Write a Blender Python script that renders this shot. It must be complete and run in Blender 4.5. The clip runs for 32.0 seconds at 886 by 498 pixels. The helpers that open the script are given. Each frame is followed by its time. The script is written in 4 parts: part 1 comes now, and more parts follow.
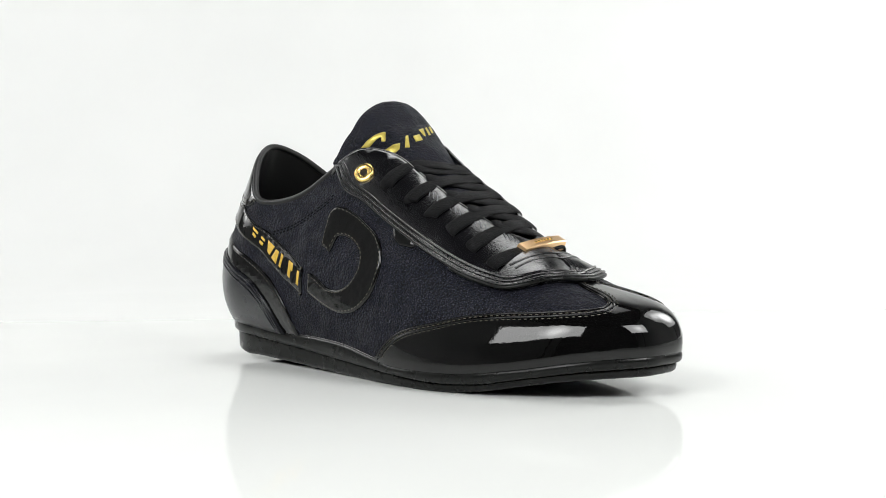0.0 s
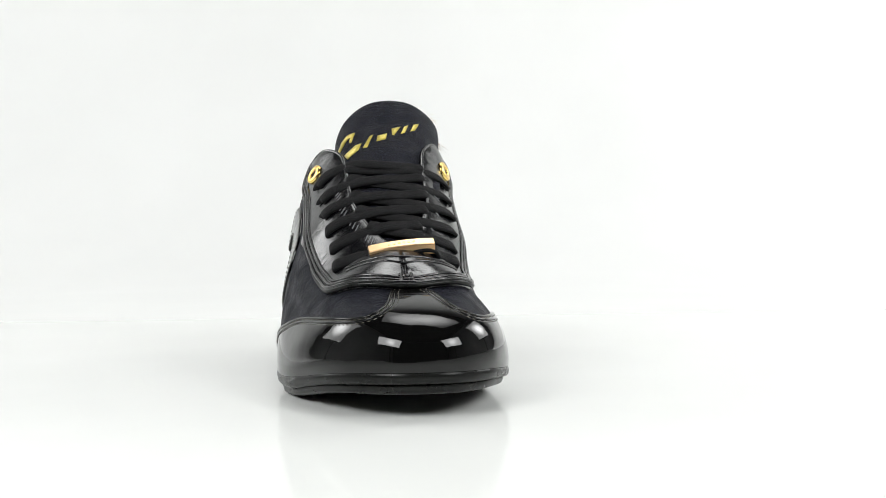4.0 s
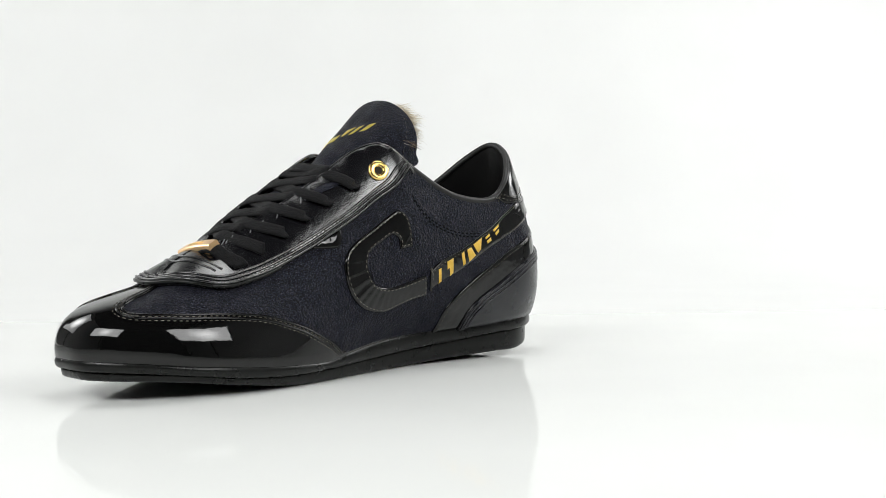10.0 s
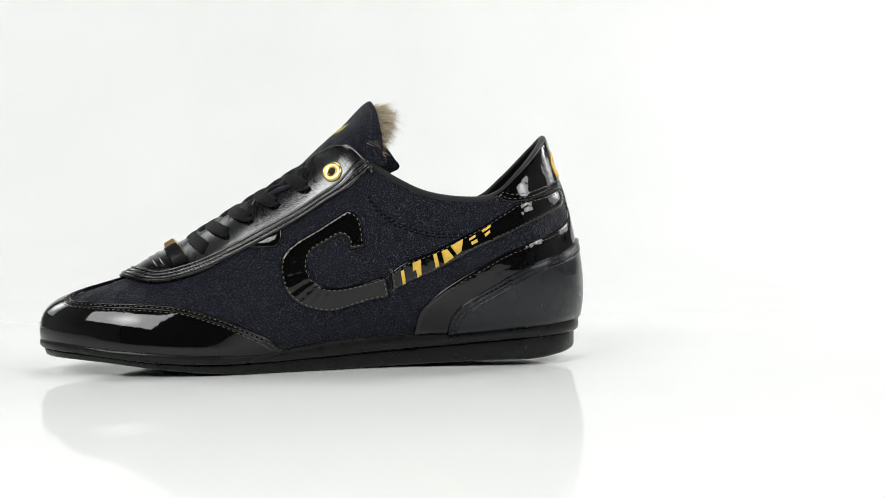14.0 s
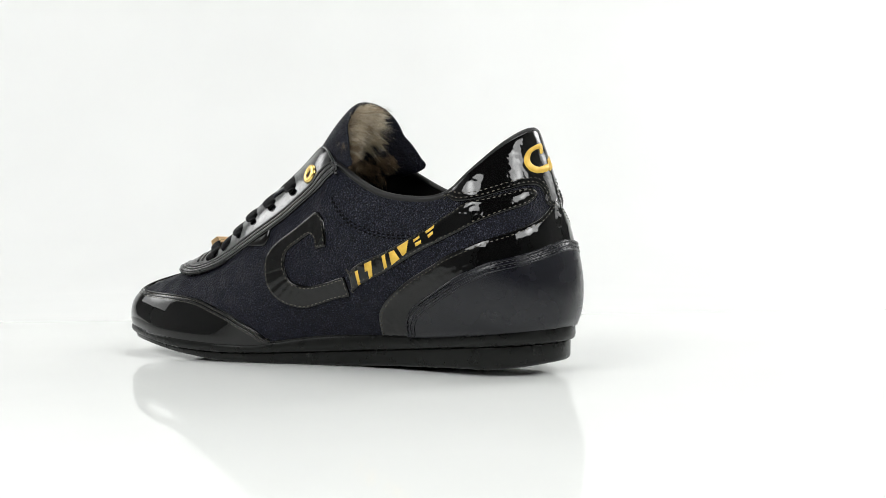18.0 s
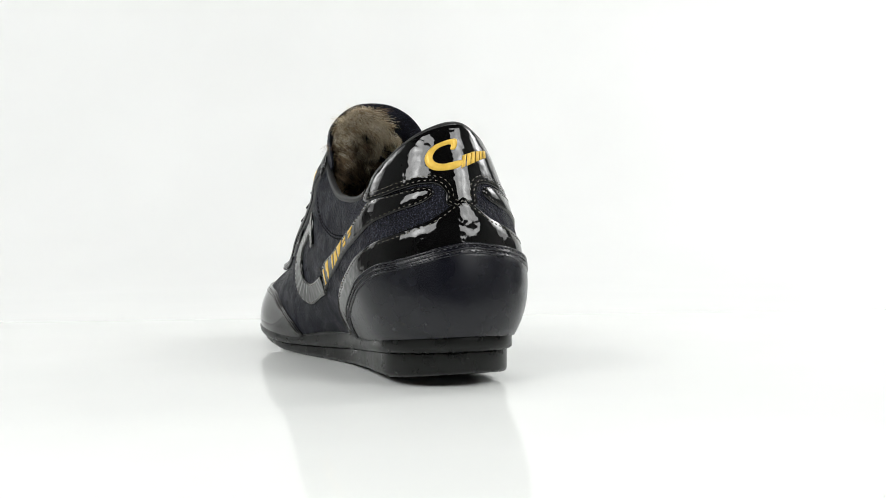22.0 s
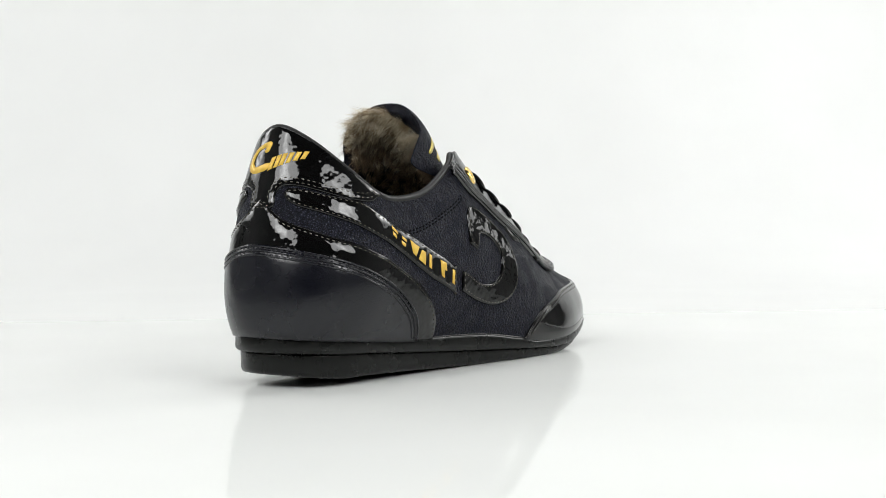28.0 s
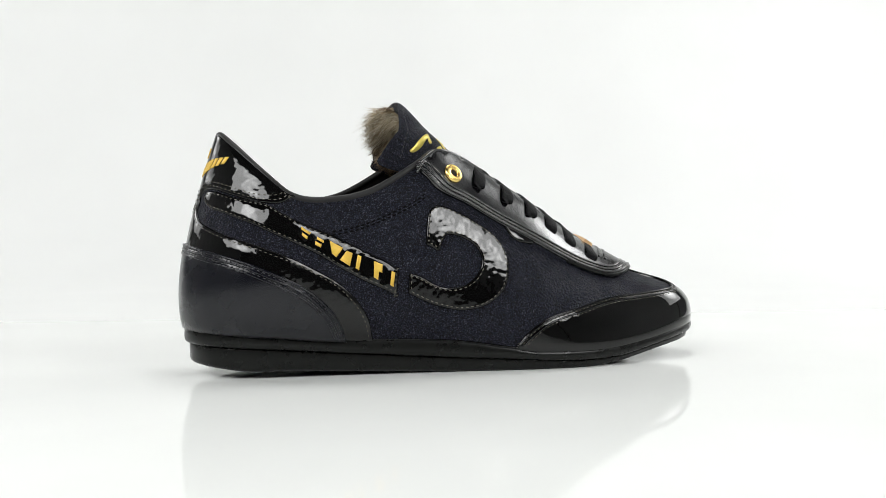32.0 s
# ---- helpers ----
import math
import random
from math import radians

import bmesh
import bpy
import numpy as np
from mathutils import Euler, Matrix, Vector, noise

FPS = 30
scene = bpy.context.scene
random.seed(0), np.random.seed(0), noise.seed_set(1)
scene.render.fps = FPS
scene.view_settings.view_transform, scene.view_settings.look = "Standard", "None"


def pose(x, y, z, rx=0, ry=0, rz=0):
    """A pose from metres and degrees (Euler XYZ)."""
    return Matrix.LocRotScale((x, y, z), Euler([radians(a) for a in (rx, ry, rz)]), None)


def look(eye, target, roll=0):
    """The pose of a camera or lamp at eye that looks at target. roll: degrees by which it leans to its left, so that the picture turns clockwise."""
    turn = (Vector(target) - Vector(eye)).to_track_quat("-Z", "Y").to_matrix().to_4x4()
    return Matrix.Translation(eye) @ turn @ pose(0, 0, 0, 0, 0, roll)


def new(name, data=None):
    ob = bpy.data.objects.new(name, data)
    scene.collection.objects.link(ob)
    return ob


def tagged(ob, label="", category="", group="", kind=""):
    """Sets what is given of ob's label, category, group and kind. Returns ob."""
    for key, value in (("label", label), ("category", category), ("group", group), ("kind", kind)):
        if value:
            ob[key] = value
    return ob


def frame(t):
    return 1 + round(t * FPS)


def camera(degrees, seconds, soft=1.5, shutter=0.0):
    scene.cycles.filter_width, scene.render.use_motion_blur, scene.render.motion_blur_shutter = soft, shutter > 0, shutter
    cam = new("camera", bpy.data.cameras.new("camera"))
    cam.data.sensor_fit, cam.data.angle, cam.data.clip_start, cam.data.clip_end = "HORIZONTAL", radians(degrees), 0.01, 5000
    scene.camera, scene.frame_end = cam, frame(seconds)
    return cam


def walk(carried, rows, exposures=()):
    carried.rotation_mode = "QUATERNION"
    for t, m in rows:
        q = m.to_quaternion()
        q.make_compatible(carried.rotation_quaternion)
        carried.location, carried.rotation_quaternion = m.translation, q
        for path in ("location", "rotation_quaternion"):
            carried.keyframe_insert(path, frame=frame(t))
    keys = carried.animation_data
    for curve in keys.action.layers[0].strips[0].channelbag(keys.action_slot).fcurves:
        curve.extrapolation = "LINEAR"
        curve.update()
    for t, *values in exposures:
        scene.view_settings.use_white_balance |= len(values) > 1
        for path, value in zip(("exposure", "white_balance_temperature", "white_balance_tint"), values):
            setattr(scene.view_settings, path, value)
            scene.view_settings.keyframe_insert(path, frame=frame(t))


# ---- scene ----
from mathutils.geometry import delaunay_2d_cdt

# ---- camera: it stands still, the sneaker turns before it ----
cam = camera(42.81, 32.0, 0.7)
EYE = Vector((0.0, -0.62, 0.0773))
YAW, DROP = 0.05185, 0.02377
AIM = EYE + Vector((math.sin(YAW) * math.cos(DROP), math.cos(YAW) * math.cos(DROP), -math.sin(DROP)))
scene.view_settings.exposure = -0.18
# the film's own exposure sinks and rises a little as the sneaker turns
DRIFT = [(0, 0.0), (3, 0.0), (6, -0.03), (10, -0.06), (14, -0.03), (17, 0.0), (20, 0.0), (23, -0.04), (25, -0.08), (28, -0.10), (30, -0.07), (32, -0.06)]
walk(cam, [(0.0, look(EYE, AIM, -0.60)), (32.0, look(EYE, AIM, -0.60))], [(float(t), -0.18 + d) for t, d in DRIFT])

# ---- world: a dim studio ----
world = bpy.data.worlds.new("studio")
scene.world = world
world.use_nodes = True
world.node_tree.nodes["Background"].inputs[0].default_value = (0.9, 0.95, 1.0, 1)
world.node_tree.nodes["Background"].inputs[1].default_value = 0.02


# ---- materials ----
def material(name, color, rough=0.5, metal=0.0, spec=0.5, coat=0.0, sheen=0.0):
    m = bpy.data.materials.new(name)
    m.use_nodes = True
    b = m.node_tree.nodes["Principled BSDF"]
    b.inputs["Base Color"].default_value = (*color, 1)
    b.inputs["Roughness"].default_value = rough
    b.inputs["Metallic"].default_value = metal
    b.inputs["Specular IOR Level"].default_value = spec
    b.inputs["Coat Weight"].default_value = coat
    b.inputs["Coat Roughness"].default_value = 0.03
    b.inputs["Sheen Weight"].default_value = sheen
    return m


def node(m, kind, **values):
    n = m.node_tree.nodes.new(kind)
    for key, value in values.items():
        n.inputs[key.replace("_", " ")].default_value = value
    return n


def join(m, a, out, b, inp):
    m.node_tree.links.new(a.outputs[out], b.inputs[inp])


def bsdf(m):
    return m.node_tree.nodes["Principled BSDF"]


def relief(m, scale, strength, distance, detail=3.0, kind="ShaderNodeTexNoise", after=None, stretch=None):
    """Adds fine relief from a pattern of that many cells a metre."""
    c = node(m, "ShaderNodeTexCoord")
    t = node(m, kind, Scale=scale)
    if kind == "ShaderNodeTexNoise":
        t.inputs["Detail"].default_value = detail
    if stretch:
        tilt = node(m, "ShaderNodeMapping", Scale=stretch, Rotation=(0.0, 0.7, 0.0))
        join(m, c, "Object", tilt, "Vector")
        join(m, tilt, "Vector", t, "Vector")
    else:
        join(m, c, "Object", t, "Vector")
    bump = node(m, "ShaderNodeBump", Strength=strength, Distance=distance)
    join(m, t, 0, bump, "Height")
    if after:
        join(m, after, "Normal", bump, "Normal")
    join(m, bump, "Normal", bsdf(m), "Normal")
    return bump


def mottle(m, scale, stops, detail=4.0, target="Base Color"):
    """Colours (or a value) from noise: stops of (position, colour)."""
    c = node(m, "ShaderNodeTexCoord")
    t = node(m, "ShaderNodeTexNoise", Scale=scale, Detail=detail)
    join(m, c, "Object", t, "Vector")
    r = node(m, "ShaderNodeValToRGB")
    e = r.color_ramp.elements
    while len(e) < len(stops):
        e.new(0.5)
    for k, (pos, col) in enumerate(stops):
        e[k].position = pos
        e[k].color = (*col, 1) if len(col) == 3 else col
    join(m, t, "Fac", r, "Fac")
    join(m, r, "Color", bsdf(m), target)
    return r


FABRIC = material("flecked_navy_fabric", (0.012, 0.013, 0.02), 0.5, spec=0.13)
mottle(FABRIC, 110, [(0.35, (0.40, 0.40, 0.40)), (0.65, (0.62, 0.62, 0.62))], 3.0, "Roughness")
mottle(FABRIC, 1700, [(0.38, (0.0006, 0.0007, 0.0013)), (0.50, (0.005, 0.0055, 0.0105)), (0.60, (0.018, 0.020, 0.033)), (0.72, (0.095, 0.098, 0.12))], 4.0)
relief(FABRIC, 820, 1.0, 0.0016, 4.0, after=relief(FABRIC, 150, 0.06, 0.001))
PATENT = material("black_patent_leather", (0.0028, 0.0028, 0.0028), 0.05, spec=0.45)
relief(PATENT, 900, 0.04, 0.0002, after=relief(PATENT, 70, 0.15, 0.0012, 2.5))
WRINKLED = material("wrinkled_black_patent_leather", (0.0028, 0.0028, 0.0028), 0.06, spec=0.42)
relief(WRINKLED, 210, 0.30, 0.0010, 1.0, after=relief(WRINKLED, 60, 0.12, 0.001, 1.0))
CRINKLED = material("black_crinkled_leather", (0.0035, 0.0035, 0.0045), 0.2, spec=1.0)
mottle(CRINKLED, 90, [(0.3, (0.15, 0.15, 0.15)), (0.7, (0.23, 0.23, 0.23))], 4.0, "Roughness")
relief(CRINKLED, 1200, 0.30, 0.0003, 3.0, after=relief(CRINKLED, 330, 0.22, 0.0008, 2.5, stretch=(1.0, 1.0, 0.3)))
SMOOTH = material("black_smooth_leather", (0.003, 0.0033, 0.0066), 0.27, spec=0.48)
mottle(SMOOTH, 70, [(0.3, (0.22, 0.22, 0.22)), (0.7, (0.31, 0.31, 0.31))], 5.0, "Roughness")
relief(SMOOTH, 1100, 0.12, 0.0003, 3.0)
RUBBER = material("black_rubber", (0.005, 0.0055, 0.005), 0.3, spec=0.25)
mottle(RUBBER, 160, [(0.3, (0.24, 0.24, 0.24)), (0.7, (0.36, 0.36, 0.36))], 5.0, "Roughness")
relief(RUBBER, 1300, 0.08, 0.0002)
LACE = material("black_cotton_lace", (0.0035, 0.0035, 0.004), 0.6, spec=0.14)
mottle(LACE, 900, [(0.35, (0.001, 0.001, 0.0012)), (0.7, (0.006, 0.006, 0.007))], 3.0)
relief(LACE, 1500, 0.9, 0.0006)
THREAD = material("black_thread", (0.018, 0.018, 0.02), 0.35, spec=0.6)
SEAM_THREAD = material("matt_black_thread", (0.001, 0.001, 0.0015), 0.8, spec=0.1)
PALE_THREAD = material("grey_thread", (0.075, 0.07, 0.055), 0.25, spec=0.8)
HOOK_THREAD = material("pale_gold_thread", (0.10, 0.092, 0.07), 0.3, spec=0.6)
WHITE_THREAD = material("pale_thread", (0.16, 0.165, 0.17), 0.4)
LINING = material("black_lining", (0.005, 0.005, 0.005), 0.45, spec=0.4)
relief(LINING, 600, 0.2, 0.0004)
GOLD = material("gold_metal", (0.93, 0.68, 0.22), 0.26, metal=1.0)
relief(GOLD, 500, 0.04, 0.0002)
ROSE_GOLD = material("polished_rose_gold", (0.86, 0.57, 0.31), 0.3, metal=1.0)
relief(ROSE_GOLD, 900, 0.03, 0.0001)
PRINT = material("gold_foil_print", (0.80, 0.50, 0.07), 0.42, metal=0.2)
mottle(PRINT, 300, [(0.3, (0.66, 0.41, 0.05)), (0.7, (0.78, 0.51, 0.08))], 3.0)
FOIL = material("dull_gold_foil_print", (0.62, 0.50, 0.10), 0.38, metal=0.5)
mottle(FOIL, 400, [(0.3, (0.50, 0.40, 0.07)), (0.7, (0.64, 0.53, 0.12))], 3.0)
# near-black brown that paints the shade inside the eyelets
HOLE_SHADE = material("dark_hole_shade", (0.01, 0.006, 0.003), 0.8)


def fur(name, stops):
    m = material(name, (0.2, 0.13, 0.07), 0.6, spec=0.3)
    g = node(m, "ShaderNodeNewGeometry")
    r = node(m, "ShaderNodeValToRGB")
    for k, (pos, col) in enumerate(stops):
        e = r.color_ramp.elements[k] if k < 2 else r.color_ramp.elements.new(pos)
        e.position, e.color = pos, (*col, 1)
    join(m, g, "Random Per Island", r, "Fac")
    join(m, r, "Color", bsdf(m), "Base Color")
    return m


FUR = fur("brown_fur", [(0.0, (0.03, 0.018, 0.010)), (0.5, (0.15, 0.095, 0.055)), (0.85, (0.32, 0.23, 0.14)), (1.0, (0.5, 0.4, 0.27))])
PALE_FUR = fur("beige_fur", [(0.0, (0.16, 0.11, 0.06)), (0.25, (0.42, 0.33, 0.20)), (0.65, (0.70, 0.61, 0.44)), (1.0, (0.90, 0.86, 0.76))])
ACRYLIC = material("white_gloss_acrylic", (0.84, 0.85, 0.84), 0.035, spec=0.03)
mottle(ACRYLIC, 9, [(0.3, (0.785, 0.80, 0.78)), (0.7, (0.81, 0.825, 0.805))], 3.0)
PAPER = material("white_background_paper", (0.77, 0.778, 0.766), 0.8, spec=0.2)
mottle(PAPER, 5, [(0.3, (0.765, 0.773, 0.761)), (0.7, (0.791, 0.799, 0.787))], 3.0)
WHITE_WALL = material("white_wall_paint", (0.78, 0.79, 0.78), 0.7, spec=0.2)
mottle(WHITE_WALL, 3, [(0.3, (0.76, 0.77, 0.76)), (0.7, (0.80, 0.81, 0.80))])
WALL = material("charcoal_wall_paint", (0.03, 0.03, 0.032), 0.8)
mottle(WALL, 3, [(0.3, (0.026, 0.026, 0.028)), (0.7, (0.036, 0.036, 0.038))])
CLOTH = material("black_softbox_cloth", (0.012, 0.012, 0.012), 0.8)


def glow(name, strength, color=(0.995, 1.0, 0.995), hot=0.0, spot=0.2):
    """A lit cloth; hot: how much brighter it is over the bulb in its middle."""
    m = bpy.data.materials.new(name)
    m.use_nodes = True
    b = m.node_tree.nodes["Principled BSDF"]
    b.inputs["Base Color"].default_value = (0.8, 0.8, 0.8, 1)
    b.inputs["Emission Color"].default_value = (*color, 1)
    b.inputs["Emission Strength"].default_value = strength
    if hot:
        c = node(m, "ShaderNodeTexCoord")
        place = node(m, "ShaderNodeMapping", Scale=(1 / spot, 1 / spot, 1 / spot))
        g = node(m, "ShaderNodeTexGradient")
        g.gradient_type = "SPHERICAL"
        join(m, c, "Object", place, "Vector")
        join(m, place, "Vector", g, "Vector")
        k = node(m, "ShaderNodeMath")
        k.operation = "MULTIPLY_ADD"
        join(m, g, "Fac", k, 0)
        k.inputs[1].default_value, k.inputs[2].default_value = hot, strength
        join(m, k, 0, b, "Emission Strength")
    return m


KEY_GLOW = glow("softbox_diffuser", 8.0, hot=14.0, spot=0.23)
TOP_GLOW = glow("overhead_diffuser", 0.4, hot=6.0, spot=0.55)
SIDE_GLOW = glow("background_diffuser", 1.25, hot=11.0, spot=0.3)
SIDE_GLOW_BRIGHT = glow("background_diffuser_bright", 1.85, hot=16.0, spot=0.3)


# ---- mesh helpers ----
def mesh(name, verts, faces, smooth=True):
    me = bpy.data.meshes.new(name)
    me.from_pydata([tuple(map(float, q)) for q in verts], [], [tuple(map(int, q)) for q in faces])
    me.validate()
    if smooth:
        me.polygons.foreach_set("use_smooth", [True] * len(me.polygons))
    me.update()
    return me


def part(name, me, mat, parent, label=""):
    if isinstance(me, bmesh.types.BMesh):
        bm, me = me, bpy.data.meshes.new(name)
        bm.to_mesh(me)
        bm.free()
    if not me.materials:
        me.materials.append(mat)
    ob = new(name, me)
    ob.parent = parent
    return tagged(ob, label=label)


def thing(name, label, category, kind="", group=""):
    return tagged(new(name), label=label, category=category, kind=kind, group=group)


def grid_faces(rows, cols, close_r=False, close_c=False):
    out = []
    for i in range(rows - (not close_r)):
        for j in range(cols - (not close_c)):
            a, b = i * cols + j, i * cols + (j + 1) % cols
            c, d = ((i + 1) % rows) * cols + (j + 1) % cols, ((i + 1) % rows) * cols + j
            out.append((a, d, c, b))
    return out


def box(bm, size, centre, bevel=0.0, m=None):
    r = bmesh.ops.create_cube(bm, size=1.0)
    bmesh.ops.scale(bm, vec=size, verts=r["verts"])
    bmesh.ops.translate(bm, vec=centre, verts=r["verts"])
    if m:
        bmesh.ops.transform(bm, matrix=m, verts=r["verts"])
    if bevel:
        bmesh.ops.bevel(bm, geom=list({e for q in r["verts"] for e in q.link_edges}), offset=bevel, segments=2, affect="EDGES", profile=0.5)


# ---- the shape of the shoe: metres in its own frame, x to the toe, y to its inner side ----
MM = 0.001
MID = -4.0   # the middle line of the lacing, mm


def spline(keys, t):
    """Smooth values at t through evenly numbered rows of keys."""
    k = np.asarray(keys, float)
    t = np.clip(np.asarray(t, float), 0, len(k) - 1 - 1e-9)
    i = np.floor(t).astype(int)
    f = (t - i).reshape(-1, *([1] * (k.ndim - 1)))
    n = len(k) - 1
    p0 = np.where((i > 0).reshape(f.shape), k[np.maximum(i - 1, 0)], 2 * k[0] - k[1])
    p1, p2 = k[i], k[i + 1]
    p3 = np.where((i + 2 <= n).reshape(f.shape), k[np.minimum(i + 2, n)], 2 * k[n] - k[n - 1])
    return p1 + 0.5 * f * (p2 - p0 + f * (2 * p0 - 5 * p1 + 4 * p2 - p3 + f * (3 * (p1 - p2) + p3 - p0)))


def table(pairs, x):
    a = np.asarray(pairs, float)
    order = np.argsort(a[:, 0])
    a = a[order]
    i = np.interp(x, a[:, 0], np.arange(len(a)))
    return spline(a[:, 1], i)


# outline of the sole's rim, toe tip to heel, inner and outer side
RIM_X = [181, 170, 155, 135, 115, 90, 60, 30, 0, -30, -60, -80, -96, -105]
RIM_IN = [13.0, 26.3, 34.8, 41.7, 44.2, 42.2, 35.4, 28.0, 23.0, 23.7, 26.1, 25.2, 17.4, 5.8]
RIM_OUT = [-13.7, -28.4, -39.3, -48.0, -54.3, -58.1, -57.2, -52.2, -47.6, -44.6, -42.4, -39.7, -32.2, -20.8]
RIM_TOP = [(-109, 25.6), (-64, 21.7), (-34, 19.1), (0, 18.0), (25, 16.5), (54, 12.6), (68, 10.9), (103, 12.3), (140, 15.5), (165, 18.3), (184, 19.6)]
GROOVE = [(-109, 16.9), (-64, 14.2), (-34, 11.7), (10, 8.6), (42, 6.7), (83, 5.6), (118, 7.5), (139, 10.2), (160, 12.4), (184, 14.0)]
BOTTOM = [(-109, 7.4), (-79, 3.5), (-64, 3.3), (-34, 2.2), (0, 0.8), (40, 0.0), (85, 0.6), (118, 4.2), (141, 7.2), (160, 8.8), (184, 9.8)]


def sag(x, y):
    """How far the outer side of the toe lies lower than the inner one, mm."""
    return -2.6 * np.exp(-((x - 112) / 38) ** 2) * np.clip(-y / 40, 0, 1)


def half(ys, others):
    """One side from the toe's tip to the heel's middle, running on smoothly into the other side."""
    xs = [RIM_X[0], 182.7] + RIM_X + [-108.2, RIM_X[-1]]
    yy = [others[0], -3] + ys + [-6, others[-1]]
    return spline(np.array([xs, yy], float).T, np.linspace(1, len(xs) - 2, 900))


HALF = {1: half(RIM_IN, RIM_OUT), -1: half(RIM_OUT, RIM_IN)}


def outline(side):
    """Points, unit outward normals along one side's rim, even in length, toe to heel."""
    p = HALF[side]
    d = np.r_[0, np.cumsum(np.linalg.norm(np.diff(p, axis=0), axis=1))]
    q = np.linspace(0, d[-1], 500)
    p = np.stack([np.interp(q, d, p[:, 0]), np.interp(q, d, p[:, 1])], 1)
    for _ in range(12):
        p[1:-1] = 0.25 * p[:-2] + 0.5 * p[1:-1] + 0.25 * p[2:]
    t = np.gradient(p, axis=0)
    t[0] = (0, side)
    t[-1] = (0, -side)
    n = np.stack([t[:, 1], -t[:, 0]], 1) * side
    n /= np.linalg.norm(n, axis=1)[:, None]
    return p, n


OUTLINE = {1: outline(1), -1: outline(-1)}

# ribs from the sole's edge to the top line: foot x, top x, top y from the middle, top z,
# swell low down (out, up: inner side; out: outer side), swell under the top (out, down), middle y
RIBS = [
    (184, 132.9, 0.0, 50.9, 3.2, 24.3, 2.5, 27.3, 9.7, -2.9),
    (177, 131.5, 0.03, 51.8, 4.3, 25.1, 2.5, 27.3, 9.6, -2.9),
    (162, 128.0, 0.06, 53.9, 4.0, 25.4, 2.0, 23.7, 6.5, -2.9),
    (135, 122.9, 0.1, 58.0, 2.4, 24.5, 1.0, 21.4, 0.9, -3.0),
    (108, 112.6, 0.3, 64.1, 1.7, 26.4, 1.2, 21.3, 0.4, -3.3),
    (88, 100.1, 8.6, 71.0, 1.7, 27.4, 1.6, 21.3, 2.7, -3.6),
    (66, 77.9, 16.7, 84.9, 6.0, 29.9, 4.0, 20.8, 6.1, -3.8),
    (44, 55.9, 17.8, 98.4, 13.0, 31.9, 7.0, 21.8, 9.1, -4.0),
    (24, 35.9, 19.8, 110.8, 19.0, 31.9, 11.0, 19.8, 12.1, -4.0),
    (6, 20.0, 27.8, 114.2, 22.1, 30.9, 13.0, 13.9, 16.2, -4.0),
    (-10, 8.0, 33.8, 107.4, 21.1, 27.0, 15.0, 7.9, 20.1, -4.2),
    (-30, -18.0, 36.8, 93.2, 17.8, 23.1, 15.1, 3.5, 19.9, -4.9),
    (-54, -42.0, 36.9, 89.1, 14.3, 22.1, 14.1, 4.0, 19.7, -5.8),
    (-76, -58.2, 35.6, 91.6, 12.5, 21.8, 15.0, 6.7, 21.4, -6.9),
    (-94, -71.1, 30.0, 102.7, 10.2, 23.1, 13.4, 10.9, 26.3, -5.1),
    (-105, -84.5, 16.4, 117.1, 7.5, 23.5, 10.1, 12.3, 31.9, -5.1),
    (-109, -90.1, 0.0, 123.6, 6.2, 24.7, 6.6, 11.2, 34.3, -6.6),
]
FOOT_U = {}
for _s in (1, -1):
    _p = OUTLINE[_s][0]
    _x = _p[:, 0]
    FOOT_U[_s] = [float(np.interp(-r[0], -_x, np.linspace(0, 1, len(_x)))) for r in RIBS]
    FOOT_U[_s][0], FOOT_U[_s][-1] = 0.0, 1.0
NR = len(RIBS) - 1


_R = np.array(RIBS, float)
_FLIP = np.array([1, 1, -1, 1, 1, 1, 1, 1, 1, 1])
RIB_KEYS = np.vstack([_R[1] * _FLIP, _R, _R[-2] * _FLIP])


def ribs(side, u):
    r = spline(RIB_KEYS, u * NR + 1)
    feet = FOOT_U[side]
    fu = np.clip(spline(np.array([-feet[1]] + feet + [2 - feet[-2]]), u * NR + 1), 0, 1) * 499
    p, n = OUTLINE[side]
    k = np.arange(500)
    e = np.stack([np.interp(fu, k, p[:, 0]), np.interp(fu, k, p[:, 1])], 1)
    nn = np.stack([np.interp(fu, k, n[:, 0]), np.interp(fu, k, n[:, 1])], 1)
    nn /= np.linalg.norm(nn, axis=1)[:, None]
    e = e - nn * 1.0
    ez = table(RIM_TOP, e[:, 0]) - 1.0 + sag(e[:, 0], e[:, 1])
    n3 = np.column_stack([nn, np.zeros(len(nn))])
    up = np.array([0, 0, 1.0])
    p0 = np.column_stack([e, ez])
    p3 = np.column_stack([r[:, 1], r[:, 9] + side * r[:, 2], r[:, 3] + (1.8 + 1.5 * side) * np.exp(-((u - 0.55) / 0.055) ** 2)])
    out1 = r[:, 4] if side > 0 else r[:, 6]
    p1 = p0 + n3 * out1[:, None] + up * r[:, 5:6]
    p2 = p3 + n3 * r[:, 7:8] - up * r[:, 8:9]
    return p0, p1, p2, p3


